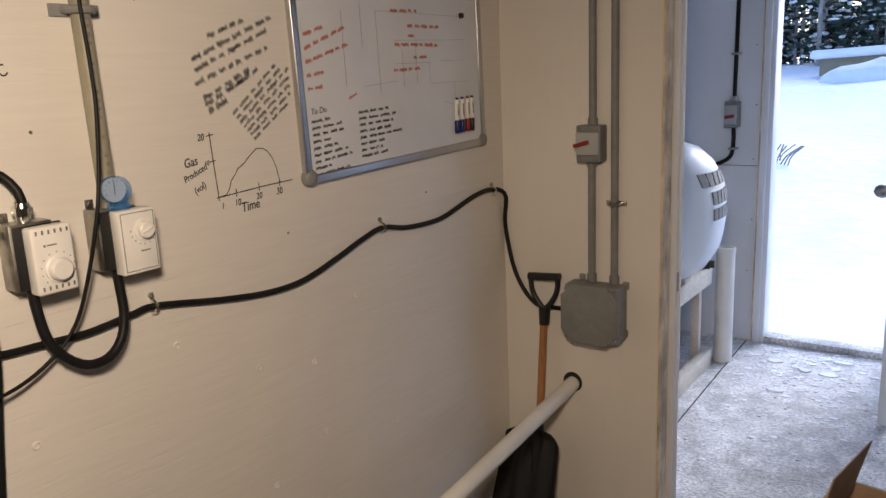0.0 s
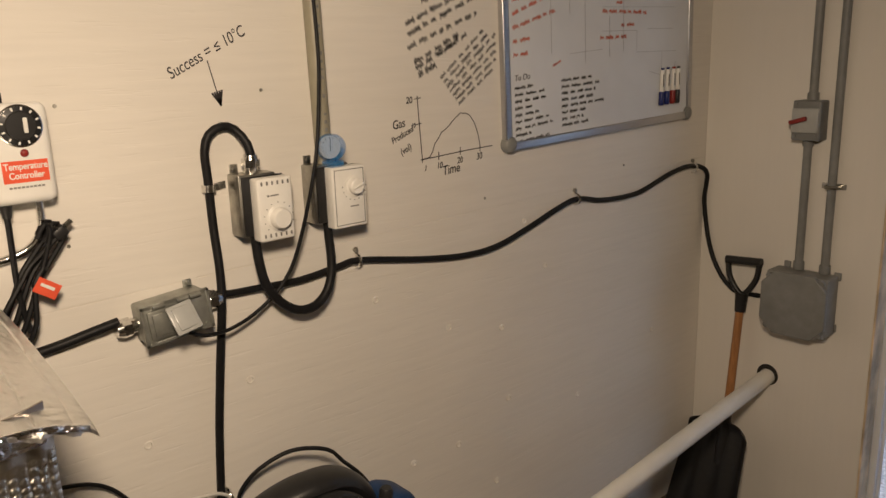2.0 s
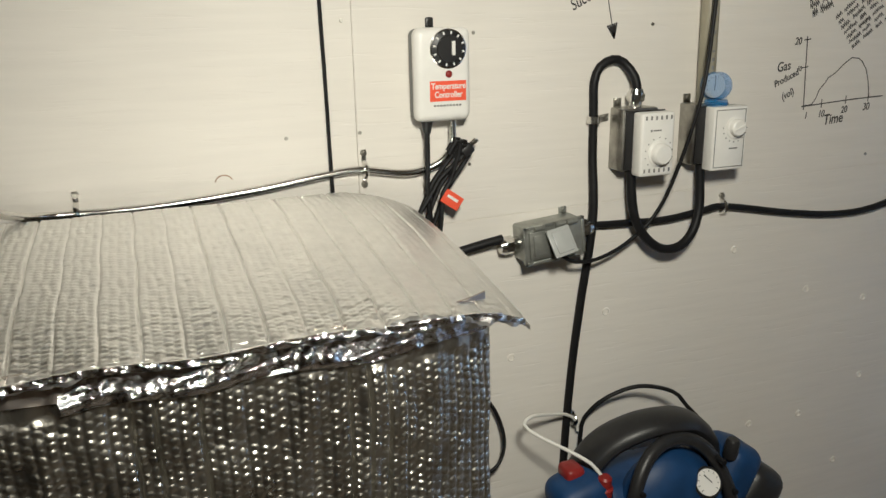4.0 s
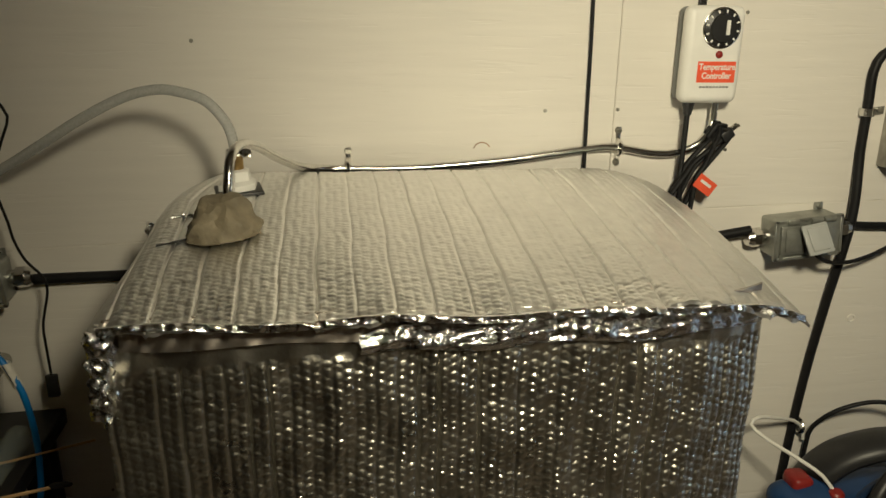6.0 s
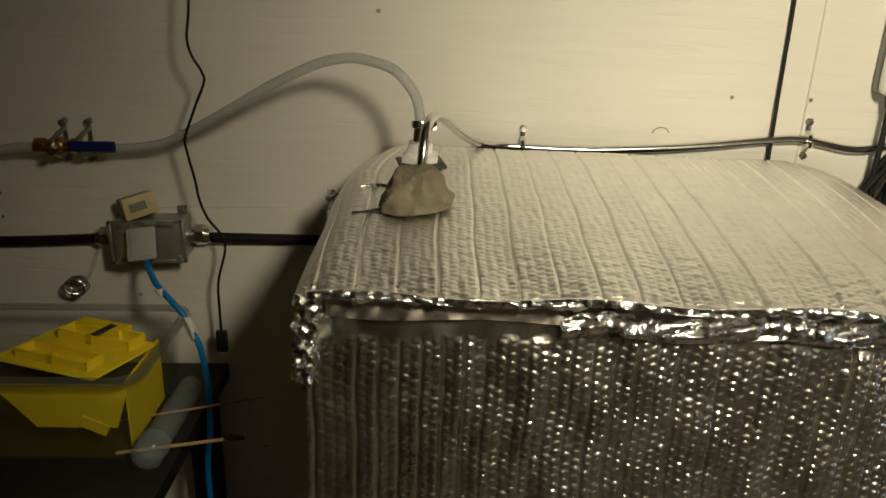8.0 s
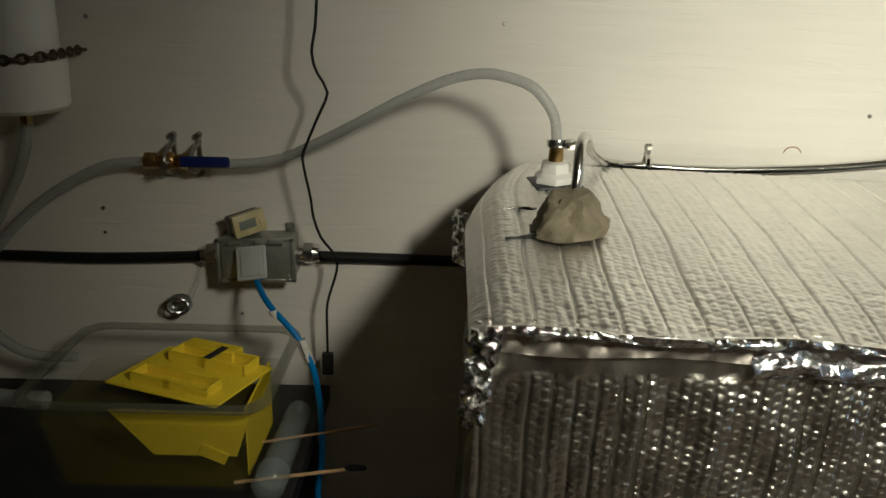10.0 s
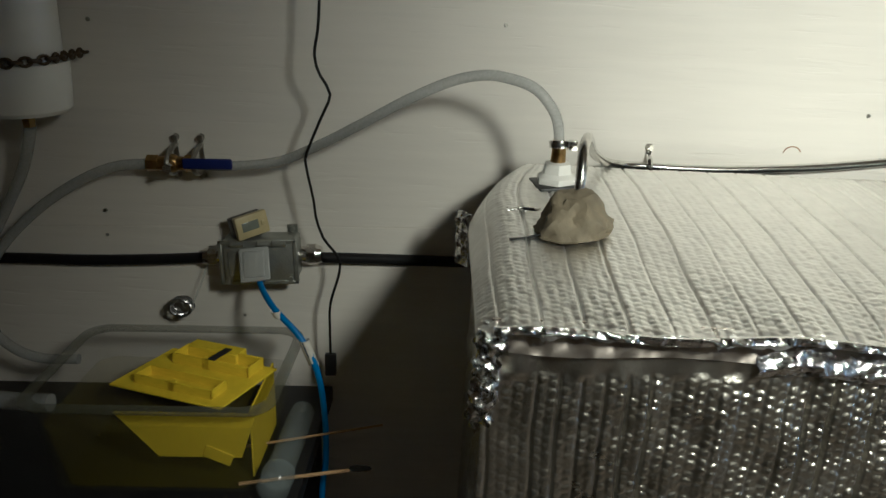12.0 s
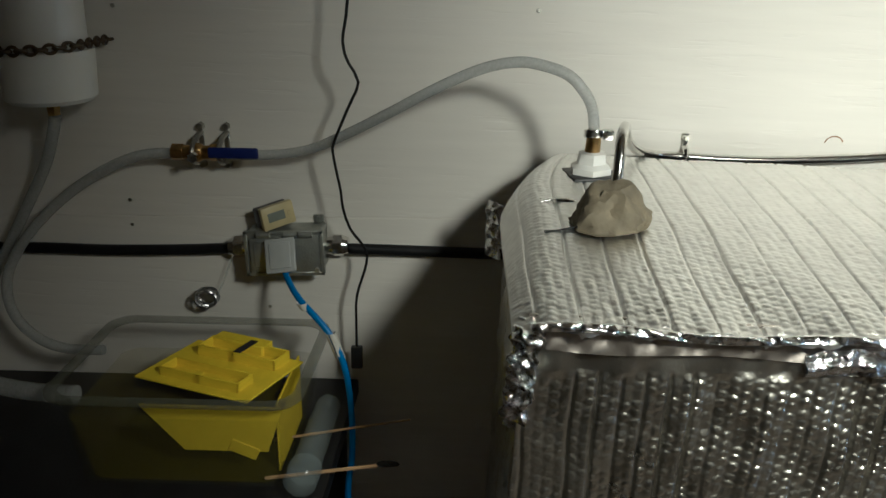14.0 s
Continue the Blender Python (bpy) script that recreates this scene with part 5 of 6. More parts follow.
part("tape", crumple(6, 24, lambda u, v: (-1.207 + 0.0072 * np.cos(6.2 * u), -0.776 + 0.0072 * np.sin(6.2 * u) + 0.006 * (v - 0.5), 1.006 - 0.010 * (v - 0.5)), 0.0004, 0.01, 93, (0.0005, 0.0005, 0)), TAPE, blue)

meter = thing("hygrometer", (-1.305, -0.84, 1.096), "small cream box with a grey display on the outlet box", "hygrometer")
MT = Matrix.Translation((-1.314, -0.836, 1.108)) @ Matrix.Rotation(radians(11), 4, "X") @ Matrix.Rotation(radians(36), 4, "Z")
for name, lo, hi, mat, bev in (("rear_case", (-0.022, -0.027, -0.016), (0.002, 0.024, 0.015), BLACK_PLASTIC, 0.002), ("case", (0.001, -0.027, -0.017), (0.014, 0.025, 0.018), CREAM_PLASTIC, 0.0025), ("display", (0.0135, -0.018, -0.006), (0.0145, 0.009, 0.008), LCD, 0.0006), ("button", (0.013, 0.013, -0.004), (0.0155, 0.019, 0.004), CREAM_PLASTIC, 0.001)):
    bm = box(mesh(), lo, hi, bev)
    bm.transform(MT)
    part(name, bm, mat, meter)

coilw = thing("wire_coil", (-1.31, -0.955, 0.955), "small coil of bright wire hung from the outlet box", "coil")
bm = mesh()
pts = [(-1.318 + 0.008 * math.sin(k * 0.7), -0.955 + 0.017 * math.cos(k * 0.55), 0.967 + 0.014 * math.sin(k * 0.55)) for k in range(40)]
tube(bm, pts, 0.0024, 6)
part("loop", bm, ALU, coilw)
part("lead", tube(mesh(), [(-1.32, -0.938, 0.972), (-1.325, -0.925, 1.00), (-1.33, -0.912, 1.035)], 0.0016, 6), MILKY, coilw)

# ---- black table with the bin ----
TOP = 0.816
table = thing("black_table", (-1.1, -1.3, FLOOR), "plain black table pushed against the wall", "table")
part("tabletop", box(mesh(), (-1.342, -1.95, TOP - 0.028), (-0.86, -0.718, TOP), 0.003), BLACK_TABLE, table)
for x in (-1.31, -0.90):
    for y in (-1.90, -0.76):
        part("leg", box(mesh(), (x - 0.022, y - 0.022, FLOOR), (x + 0.022, y + 0.022, TOP - 0.028), 0.003), BLACK_TABLE, table)


def rounded_ring(cx, cy, hx, hy, r, z, n=6):
    pts = []
    for sx, sy, a0 in ((1, 1, 0), (-1, 1, 90), (-1, -1, 180), (1, -1, 270)):
        for k in range(n + 1):
            a = radians(a0 + 90 * k / n)
            pts.append((cx + sx * (hx - r) + r * math.cos(a), cy + sy * (hy - r) + r * math.sin(a), z))
    return pts


def rings_mesh(bm, rings, cap_first=True, cap_last=True):
    R = [[bm.verts.new(p) for p in ring] for ring in rings]
    for p, s in zip(R, R[1:]):
        for k in range(len(p)):
            bm.faces.new((p[k], p[(k + 1) % len(p)], s[(k + 1) % len(p)], s[k]))
    if cap_first:
        bm.faces.new(R[0][::-1])
    if cap_last:
        bm.faces.new(R[-1])
    return bm


BX, BY, RIMZ = -1.135, -0.912, 0.957
bin_ = thing("clear_bin", (BX, BY, TOP), "clear plastic bin holding a yellow printed frame on the table", "bin")
bm = mesh()
rings_mesh(bm, [rounded_ring(BX, BY, 0.100, 0.138, 0.028, TOP + 0.001), rounded_ring(BX, BY, 0.106, 0.143, 0.030, TOP + 0.006), rounded_ring(BX, BY, 0.118, 0.157, 0.032, RIMZ - 0.014), rounded_ring(BX, BY, 0.120, 0.159, 0.032, RIMZ - 0.003),
                rounded_ring(BX, BY, 0.117, 0.156, 0.031, RIMZ - 0.003), rounded_ring(BX, BY, 0.115, 0.154, 0.031, RIMZ - 0.014), rounded_ring(BX, BY, 0.103, 0.140, 0.028, TOP + 0.006), rounded_ring(BX, BY, 0.098, 0.135, 0.026, TOP + 0.004)])
part("tub", bm, CLEAR, bin_)
bm = mesh()
rr = [rounded_ring(BX, BY, a, b, c, z) for a, b, c, z in ((0.119, 0.158, 0.032, RIMZ - 0.006), (0.127, 0.167, 0.036, RIMZ - 0.007), (0.130, 0.170, 0.038, RIMZ - 0.003), (0.129, 0.169, 0.037, RIMZ + 0.002), (0.120, 0.160, 0.033, RIMZ + 0.004), (0.116, 0.155, 0.031, RIMZ + 0.001))]
rings_mesh(bm, rr + [rr[0]], False, False)
RIM = material("clear_plastic_rim", (0.16, 0.165, 0.12), 0.06, vary=0.03, scale=20, alpha=0.36)
part("rim", bm, RIM, bin_)
bm = mesh()
rings_mesh(bm, [rounded_ring(BX, BY, 0.095, 0.132, 0.025, TOP + 0.005), rounded_ring(BX, BY, 0.109, 0.148, 0.028, TOP + 0.098), rounded_ring(BX, BY, 0.106, 0.145, 0.027, TOP + 0.0985)])
WATER = material("murky_water", (0.36, 0.30, 0.004), 0.05, vary=0.3, scale=9, alpha=0.11)
part("water", bm, WATER, bin_, "murky yellowish water")

frame_ = thing("yellow_frame", (-1.12, -0.89, TOP + 0.03), "bright yellow printed plastic frame tilted inside the bin", "printed frame")
YT = Matrix.Translation((-1.122, -0.880, 0.943)) @ Matrix.Rotation(radians(-20), 4, "Z") @ Matrix.Rotation(radians(-3), 4, "Y")
bm = box(mesh(), (-0.075, -0.091, -0.0015), (0.062, 0.091, 0.0015), 0.0008, seg=1)
bm.transform(YT)
part("top_plate", bm, YELLOW, frame_)
for x0, x1, y0, y1, up in ((-0.070, -0.030, -0.058, 0.072, 0.017), (0.010, 0.046, -0.062, 0.066, 0.015)):
    bm = mesh()
    for a, b in (((x0, y0), (x0 + 0.003, y1)), ((x1 - 0.003, y0), (x1, y1)), ((x0, y0), (x1, y0 + 0.003)), ((x0, y1 - 0.003), (x1, y1)), ((x1 - 0.010, -0.006), (x1, 0.006))):
        box(bm, (*a, 0.0012), (*b, up), 0.0006, seg=1)
    bm.transform(YT)
    part("raised_rim", bm, YELLOW, frame_)
bm = mesh()
box(bm, (-0.090, -0.058, -0.012), (-0.062, 0.030, 0.016), 0.001, seg=1)
bm.transform(YT)
part("back_block", bm, YELLOW, frame_)
bm = box(mesh(), (-0.074, 0.004, 0.0172), (-0.030, 0.016, 0.0190), 0.0006, seg=1)
bm.transform(YT)
part("tape", bm, BLACK_PLASTIC, frame_, "strip of black tape")
bm = box(mesh(), (-1.046, 0, 0), (-1.042, 1, 1))
for v in bm.verts:
    hi = v.co.z > 0.5
    v.co.y = (-0.772 if hi else -0.794) if v.co.y > 0.5 else (-0.962 if hi else -0.906)
    v.co.z = 0.934 if hi else 0.868
part("front_plate", bm, YELLOW, frame_, smooth=False)
part("side_plate", box(mesh(), (-1.200, -0.786, TOP + 0.010), (-1.060, -0.783, 0.930), 0.0008, seg=1), YELLOW, frame_)
part("foot", box(mesh(), (-1.050, -0.846, TOP + 0.046), (-1.040, -0.806, TOP + 0.064), 0.001, Matrix.Rotation(radians(-24), 4, "X"), 1), YELLOW, frame_)

tube_ = thing("sample_tube", (-1.13, -0.747, TOP), "milky plastic sample tube lying on the table edge", "tube")
TA, TB = Vector((-1.012, -0.7475, TOP + 0.0235)), Vector((-1.222, -0.7455, TOP + 0.0215))
bm = mesh()
lathe(bm, TA, TB - TA, [(0.005, -0.010), (0.016, -0.004), (0.0225, 0.004), (0.0225, 0.035), (0.0205, 0.037), (0.0195, 0.20), (0.017, 0.208), (0.008, 0.211)], 28)
part("barrel", bm, MILKY, tube_)
bm = mesh()
lathe(bm, TA, TB - TA, [(0.0232, 0.030), (0.0238, 0.032), (0.0238, 0.036), (0.0232, 0.038)], 28)
part("collar", bm, MILKY, tube_)
cyl(bm := mesh(), TB, TB + (TB - TA).normalized() * 0.014, 0.005, 0.003, 12)
part("nozzle", bm, MILKY, tube_)
st = thing("wooden_stick", (-1.14, -0.72, TOP), "thin bamboo stick poking out over the table edge", "stick", "wooden sticks")
part("shaft", cyl(mesh(), (-1.120, -0.90, TOP + 0.002), (-1.152, -0.614, 0.856), 0.0024, 0.0016, 8), BAMBOO, st)
st = thing("wooden_stick", (-1.05, -0.72, TOP), "bamboo stick with a charred tip over the table edge", "stick", "wooden sticks")
part("shaft", cyl(mesh(), (-1.040, -0.80, TOP + 0.012), (-1.056, -0.650, 0.842), 0.0026, 0.0026, 8), BAMBOO, st)
part("charred_tip", ball(mesh(), (-1.0575, -0.637, 0.844), (0.0045, 0.017, 0.0045), 0.25, 2, 3), CHAR, st)

PLAN.pop()

# ---- compressor ----
comp = thing("air_compressor", (-1.2, 0.65, FLOOR), "blue portable air compressor with black handle and pressure gauge", "air compressor")
bm = mesh()
box(bm, (-1.300, 0.470, 0.16), (-1.150, 0.830, 0.640), 0.05, seg=5)
for v in bm.verts:
    if v.co.z > 0.4:
        k = 1 - 0.32 * ((v.co.z - 0.4) / 0.24) ** 2
        v.co.y = 0.655 + (v.co.y - 0.655) * k
part("body", bm, BLUE, comp)
bm = mesh()
ball(bm, (-1.165, 0.665, 0.585), (0.055, 0.105, 0.110), 0, 3)
part("front_panel", bm, BLUE, comp)
bm = mesh()
tube(bm, [(-1.215, 0.490, 0.575), (-1.213, 0.515, 0.655), (-1.208, 0.555, 0.706), (-1.200, 0.610, 0.735), (-1.196, 0.665, 0.741), (-1.200, 0.720, 0.726), (-1.205, 0.765, 0.688), (-1.21, 0.790, 0.640), (-1.215, 0.80, 0.57)], 0.021, 16, 0.01)
for v in bm.verts:
    v.co.x = -1.205 + (v.co.x + 1.205) * 1.9
part("shroud", bm, BLACK_PLASTIC, comp)
bm = mesh()
tube(bm, [(-1.118, 0.560, 0.520), (-1.118, 0.558, 0.610), (-1.125, 0.572, 0.672), (-1.138, 0.606, 0.712), (-1.148, 0.655, 0.724), (-1.145, 0.705, 0.712), (-1.135, 0.745, 0.672), (-1.122, 0.775, 0.605), (-1.115, 0.795, 0.520)], 0.0125, 14, 0.01)
part("handle", bm, BLACK_PLASTIC, comp)
for z, y in ((0.655, 0.570), (0.60, 0.560), (0.68, 0.742), (0.61, 0.776)):
    part("bolt", cyl(mesh(), (-1.128, y, z), (-1.104, y, z), 0.0055, None, 8), BLACK_RUBBER, comp)
bm = mesh()
box(bm, (-1.235, 0.445, 0.50), (-1.140, 0.555, 0.672), 0.030, Matrix.Rotation(radians(14), 4, "X"), 4)
part("shoulder", bm, BLUE, comp)
part("red_patch", box(mesh(), (-1.225, 0.462, 0.655), (-1.180, 0.500, 0.684), 0.010, seg=3), DARK_RED, comp)
bm = mesh()
lathe(bm, (-1.158, 0.522, 0.640), (0.1, 0, 1), [(0.016, 0), (0.0165, 0.014), (0.0125, 0.018), (0.0125, 0.034), (0.009, 0.038)])
part("red_coupling", bm, DARK_RED, comp)
bm = mesh()
lathe(bm, (-1.128, 0.722, 0.632), (1, -0.1, 0.55), [(0.027, -0.02), (0.029, 0.0), (0.029, 0.010), (0.026, 0.013), (0.0245, 0.010)])
gg = part("gauge", bm, BLACK_PLASTIC, comp)
gm = Matrix.Translation((-1.128, 0.722, 0.632)) @ Vector((1, -0.1, 0.55)).to_track_quat("Z", "Y").to_matrix().to_4x4()
bm = mesh()
cyl(bm, (0, 0, 0.009), (0, 0, 0.0115), 0.0245, None, 28)
bm.transform(gm)
part("gauge_face", bm, WHITE_PLASTIC, gg)
bm = mesh()
box(bm, (-0.001, -0.004, 0.0118), (0.001, 0.017, 0.0124), 0.0002, Matrix.Rotation(radians(40), 4, "Z"), 1)
for k in range(10):
    a = radians(-40 + 29 * k)
    box(bm, (0.020 * math.cos(a) - 0.0022, 0.020 * math.sin(a) - 0.0005, 0.0116), (0.020 * math.cos(a) + 0.0022, 0.020 * math.sin(a) + 0.0005, 0.0121), 0.0001, Matrix.Rotation(a, 4, "Z"), 1)
bm.transform(gm)
part("gauge_marks", bm, INK, gg)
bm = mesh()
lathe(bm, (-1.106, 0.655, 0.590), (1, 0, 0.5), [(0.022, -0.02), (0.022, 0.004), (0.015, 0.010), (0.006, 0.014)])
part("regulator_knob", bm, DARK_RED, comp)
bm = mesh()
lathe(bm, (-1.150, 0.795, 0.655), (0.1, 0.05, 1), [(0.012, 0), (0.014, 0.010), (0.0135, 0.034), (0.010, 0.040)], 12)
part("black_knob", bm, BLACK_PLASTIC, comp)
bm = mesh()
box(bm, (-1.245, 0.765, 0.48), (-1.135, 0.850, 0.668), 0.028, Matrix.Rotation(radians(-24), 4, "X"), 4)
part("shoulder", bm, BLUE, comp)
for y, s in ((0.862, 1), (0.425, -1)):
    bm = mesh()
    box(bm, (-1.235, y - 0.05, 0.46), (-1.125, y + 0.05, 0.615), 0.035, Matrix.Rotation(radians(-32 * s), 4, "X"), 4)
    part("side_bumper", bm, BLACK_PLASTIC, comp)
for y in (0.50, 0.80):
    part("foot", box(mesh(), (-1.29, y - 0.03, FLOOR), (-1.14, y + 0.03, 0.175), 0.015, seg=2), BLACK_PLASTIC, comp)
cable("compressor_cord", [(-1.330, 0.575, 0.60), (-1.330, 0.577, 0.66), (-1.328, 0.583, 0.695), (-1.310, 0.616, 0.738), (-1.290, 0.680, 0.762), (-1.270, 0.747, 0.747), (-1.258, 0.775, 0.715), (-1.250, 0.812, 0.672), (-1.245, 0.84, 0.62)], 0.0042, BLACK_RUBBER, "black cord arching over the compressor", "cord")
cable("white_hose", [(-1.335, 0.572, 0.665), (-1.333, 0.566, 0.690), (-1.325, 0.540, 0.712), (-1.30, 0.490, 0.735), (-1.27, 0.433, 0.757), (-1.255, 0.411, 0.752), (-1.235, 0.430, 0.736), (-1.200, 0.477, 0.712), (-1.175, 0.505, 0.695), (-1.160, 0.521, 0.672)], 0.0034, WHITE_PVC, "thin white hose looping into the compressor's red coupling", "hose")
cable("thin_wire", [(-1.30, 0.19, 0.86), (-1.33, 0.32, 0.82), (-1.332, 0.378, 0.766), (-1.325, 0.403, 0.700), (-1.318, 0.395, 0.653), (-1.31, 0.355, 0.630), (-1.30, 0.20, 0.60)], 0.0036, BLACK_RUBBER, "thin black wire bowing out behind the foil tank", "wire")
clip(0.566, 0.688, -0.004)

# ---- reflector lamp hung over the room ----
lamp = thing("reflector_lamp", (LAMP.x, LAMP.y, CEIL), "aluminium reflector lamp hung from the ceiling on a cord", "lamp")
AXIS = (LAMP - LAMP_AIM).normalized()
bm = mesh()
lathe(bm, LAMP - AXIS * 0.0, AXIS, [(0.118, 0.055), (0.110, 0.075), (0.085, 0.105), (0.040, 0.125), (0.030, 0.126), (0.078, 0.098), (0.104, 0.072), (0.113, 0.055)])
part("shade", bm, ALU, lamp)
part("holder", cyl(mesh(), LAMP + AXIS * 0.12, LAMP + AXIS * 0.20, 0.024, 0.020, 16), BLACK_PLASTIC, lamp)
end = LAMP + AXIS * 0.19
part("cord", tube(mesh(), [end, end + Vector((0.01, 0, 0.08)), (LAMP.x + 0.02, LAMP.y, CEIL - 0.1), (LAMP.x, LAMP.y, CEIL)], 0.004, 8), BLACK_RUBBER, lamp)

# ---- porch ----
tank = thing("plastic_tank", (-1.45, 3.45, 0.56), "big white plastic tank with faded print on a wooden stand", "tank")
bm = mesh()
lathe(bm, (-2.05, 3.45, 0.875), (1, 0, 0), [(0.05, 0), (0.22, 0.02), (0.29, 0.07), (0.318, 0.13), (0.322, 0.16), (0.318, 0.17), (0.318, 0.82), (0.322, 0.83), (0.318, 0.87), (0.296, 0.94), (0.250, 1.000), (0.185, 1.042), (0.10, 1.066), (0.03, 1.072)], 48)
part("shell", bm, TANK_WHITE, tank)
bm = mesh()
lathe(bm, (-1.30, 3.45, 1.185), (0, 0, 1), [(0.07, 0), (0.07, 0.02), (0.05, 0.03)], 24)
part("filler_cap", bm, TANK_WHITE, tank)
bm = mesh()
lathe(bm, (-1.05, 3.52, 0.630), (1, 0.2, 0), [(0.024, -0.03), (0.024, 0.01), (0.017, 0.012), (0.017, 0.03)], 16)
part("outlet", bm, BLACK_PLASTIC, tank)


def dome_bars(rows):
    """Bars of faded print lying on the tank's domed end."""
    bm = mesh()
    for z, y0, y1, h in rows:
        n = 5
        for k in range(n):
            a, b = y0 + (y1 - y0) * k / n, y0 + (y1 - y0) * (k + 0.78) / n
            q = []
            for y, zz in ((a, z - h / 2), (b, z - h / 2), (b, z + h / 2), (a, z + h / 2)):
                r = math.hypot(y - 3.45, zz - 0.875)
                x = -2.05 + np.interp(r, (0.03, 0.10, 0.185, 0.25, 0.296, 0.318), (1.072, 1.066, 1.042, 1.0, 0.94, 0.87)) + 0.007
                q.append(Vector((x, y, zz)))
            top = [bm.verts.new(p) for p in q]
            low = [bm.verts.new(p - Vector((0.016, 0, 0))) for p in q]
            bm.faces.new(top)
            for i in range(4):
                bm.faces.new((top[i], low[i], low[(i + 1) % 4], top[(i + 1) % 4]))
    return bm


part("printed_bars", dome_bars([(1.035, 3.30, 3.56, 0.055), (0.955, 3.36, 3.58, 0.055), (0.885, 3.36, 3.58, 0.050)]), GREY_INK_AND_SHADE, tank, smooth=False)

stand = thing("tank_stand", (-1.4, 3.45, FLOOR), "rough lumber stand carrying the white tank", "stand")
for x in (-1.13, -1.80):
    part("rail", box(mesh(), (x - 0.02, 3.10, 0.465), (x + 0.02, 3.80, 0.555), 0.003), PINE, stand)
    part("rail", box(mesh(), (x - 0.02, 3.06, 0.030), (x + 0.02, 3.82, 0.120), 0.003), PINE, stand)
    for y in (3.14, 3.44, 3.76):
        part("post", box(mesh(), (x - 0.060, y - 0.02, FLOOR - 0.012), (x - 0.021, y + 0.02, 0.555), 0.003), PINE, stand)
for y in (3.14, 3.45, 3.74):
    part("cross_board", box(mesh(), (-1.85, y - 0.045, 0.556), (-1.11, y + 0.045, 0.575), 0.003), PINE, stand)
for y in (3.22, 3.68):
    part("cradle", box(mesh(), (-1.80, y - 0.02, 0.575), (-1.20, y + 0.02, 0.640), 0.003), PINE, stand)
can = thing("red_can", (-1.42, 3.35, 0.03), "small red can standing under the tank stand", "can")
bm = mesh()
lathe(bm, (-1.40, 3.36, 0.028), (0, 0, 1), [(0.05, 0), (0.055, 0.01), (0.055, 0.20), (0.04, 0.23), (0.015, 0.24)], 20)
part("body", bm, DARK_RED, can)
part("dark_panel", box(mesh(), (-1.60, 3.14, FLOOR - 0.012), (-1.58, 3.80, 0.45), 0.002), RAW_WOOD, stand, "dark brown board under the tank")

roll = thing("standing_pipe", (-1.085, 3.93, 0.028), "white plastic pipe standing upright on the porch floor", "pipe")
bm = mesh()
lathe(bm, (-1.085, 3.93, 0.028), (0, 0, 1), [(0.045, 0), (0.045, 0.567), (0.047, 0.570), (0.047, 0.594), (0.040, 0.595), (0.040, 0.55)], 28)
part("pipe", bm, WHITE_PVC, roll)

psw = thing("porch_switch", (-1.17, 4.30, 1.18), "grey weatherproof switch with a red lever on the porch wall", "switch")
part("body", box(mesh(), (-1.205, 4.235, 1.185), (-1.135, 4.30, 1.320), 0.006, seg=3), GREY_PVC, psw)
part("cover", box(mesh(), (-1.200, 4.226, 1.205), (-1.140, 4.236, 1.300), 0.003), PLUG_GREY, psw)
part("lever", box(mesh(), (-1.198, 4.212, 1.235), (-1.150, 4.227, 1.252), 0.003, Matrix.Rotation(radians(-8), 4, "Y")), DARK_RED, psw)
part("cap", box(mesh(), (-1.185, 4.262, 1.320), (-1.150, 4.295, 1.345), 0.004), PLUG_GREY, psw)
cable("porch_cable", [(-1.168, 4.286, 1.345), (-1.166, 4.286, 1.55), (-1.164, 4.288, 1.85), (-1.163, 4.288, 2.3)], 0.0105, BLACK_RUBBER, "black cable running up the porch wall", group="wall cables", step=0.06)
cable("porch_cable", [(-1.168, 4.286, 1.185), (-1.166, 4.286, 1.11), (-1.175, 4.285, 1.04), (-1.215, 4.284, 1.005), (-1.28, 4.284, 0.985), (-1.40, 4.284, 0.975)], 0.0105, BLACK_RUBBER, "black cable curving from the porch switch behind the tank", group="wall cables")
for z in (1.56, 1.075):
    bm = mesh()
    box(bm, (-1.190, 4.272, z - 0.006), (-1.140, 4.2995, z + 0.006), 0.003)
    cyl(bm, (-1.148, 4.272, z), (-1.148, 4.266, z), 0.005, None, 8)
    tagged(part("cable_clip", bm, GALV), "small steel clip on the porch cable", "cable clip", "cable clips")
bm = mesh()
box(bm, (-1.30, 4.2965, 0.983), (-1.035, 4.2995, 0.987), 0.0005, seg=1)
tagged(part("trim_panel_joint", bm, GREY_PVC), "dark joint between porch wall panels", "trim", kind="structure")
for x, z in ((-1.06, 1.30), (-1.065, 1.02), (-1.06, 0.70), (-1.07, 1.60), (-1.075, 0.42)):
    tagged(part("nail", cyl(mesh(), (x, 4.30, z), (x, 4.297, z), 0.005, 0.004, 8), GALV), "dark nail head in the porch wall", "nail", "nails")

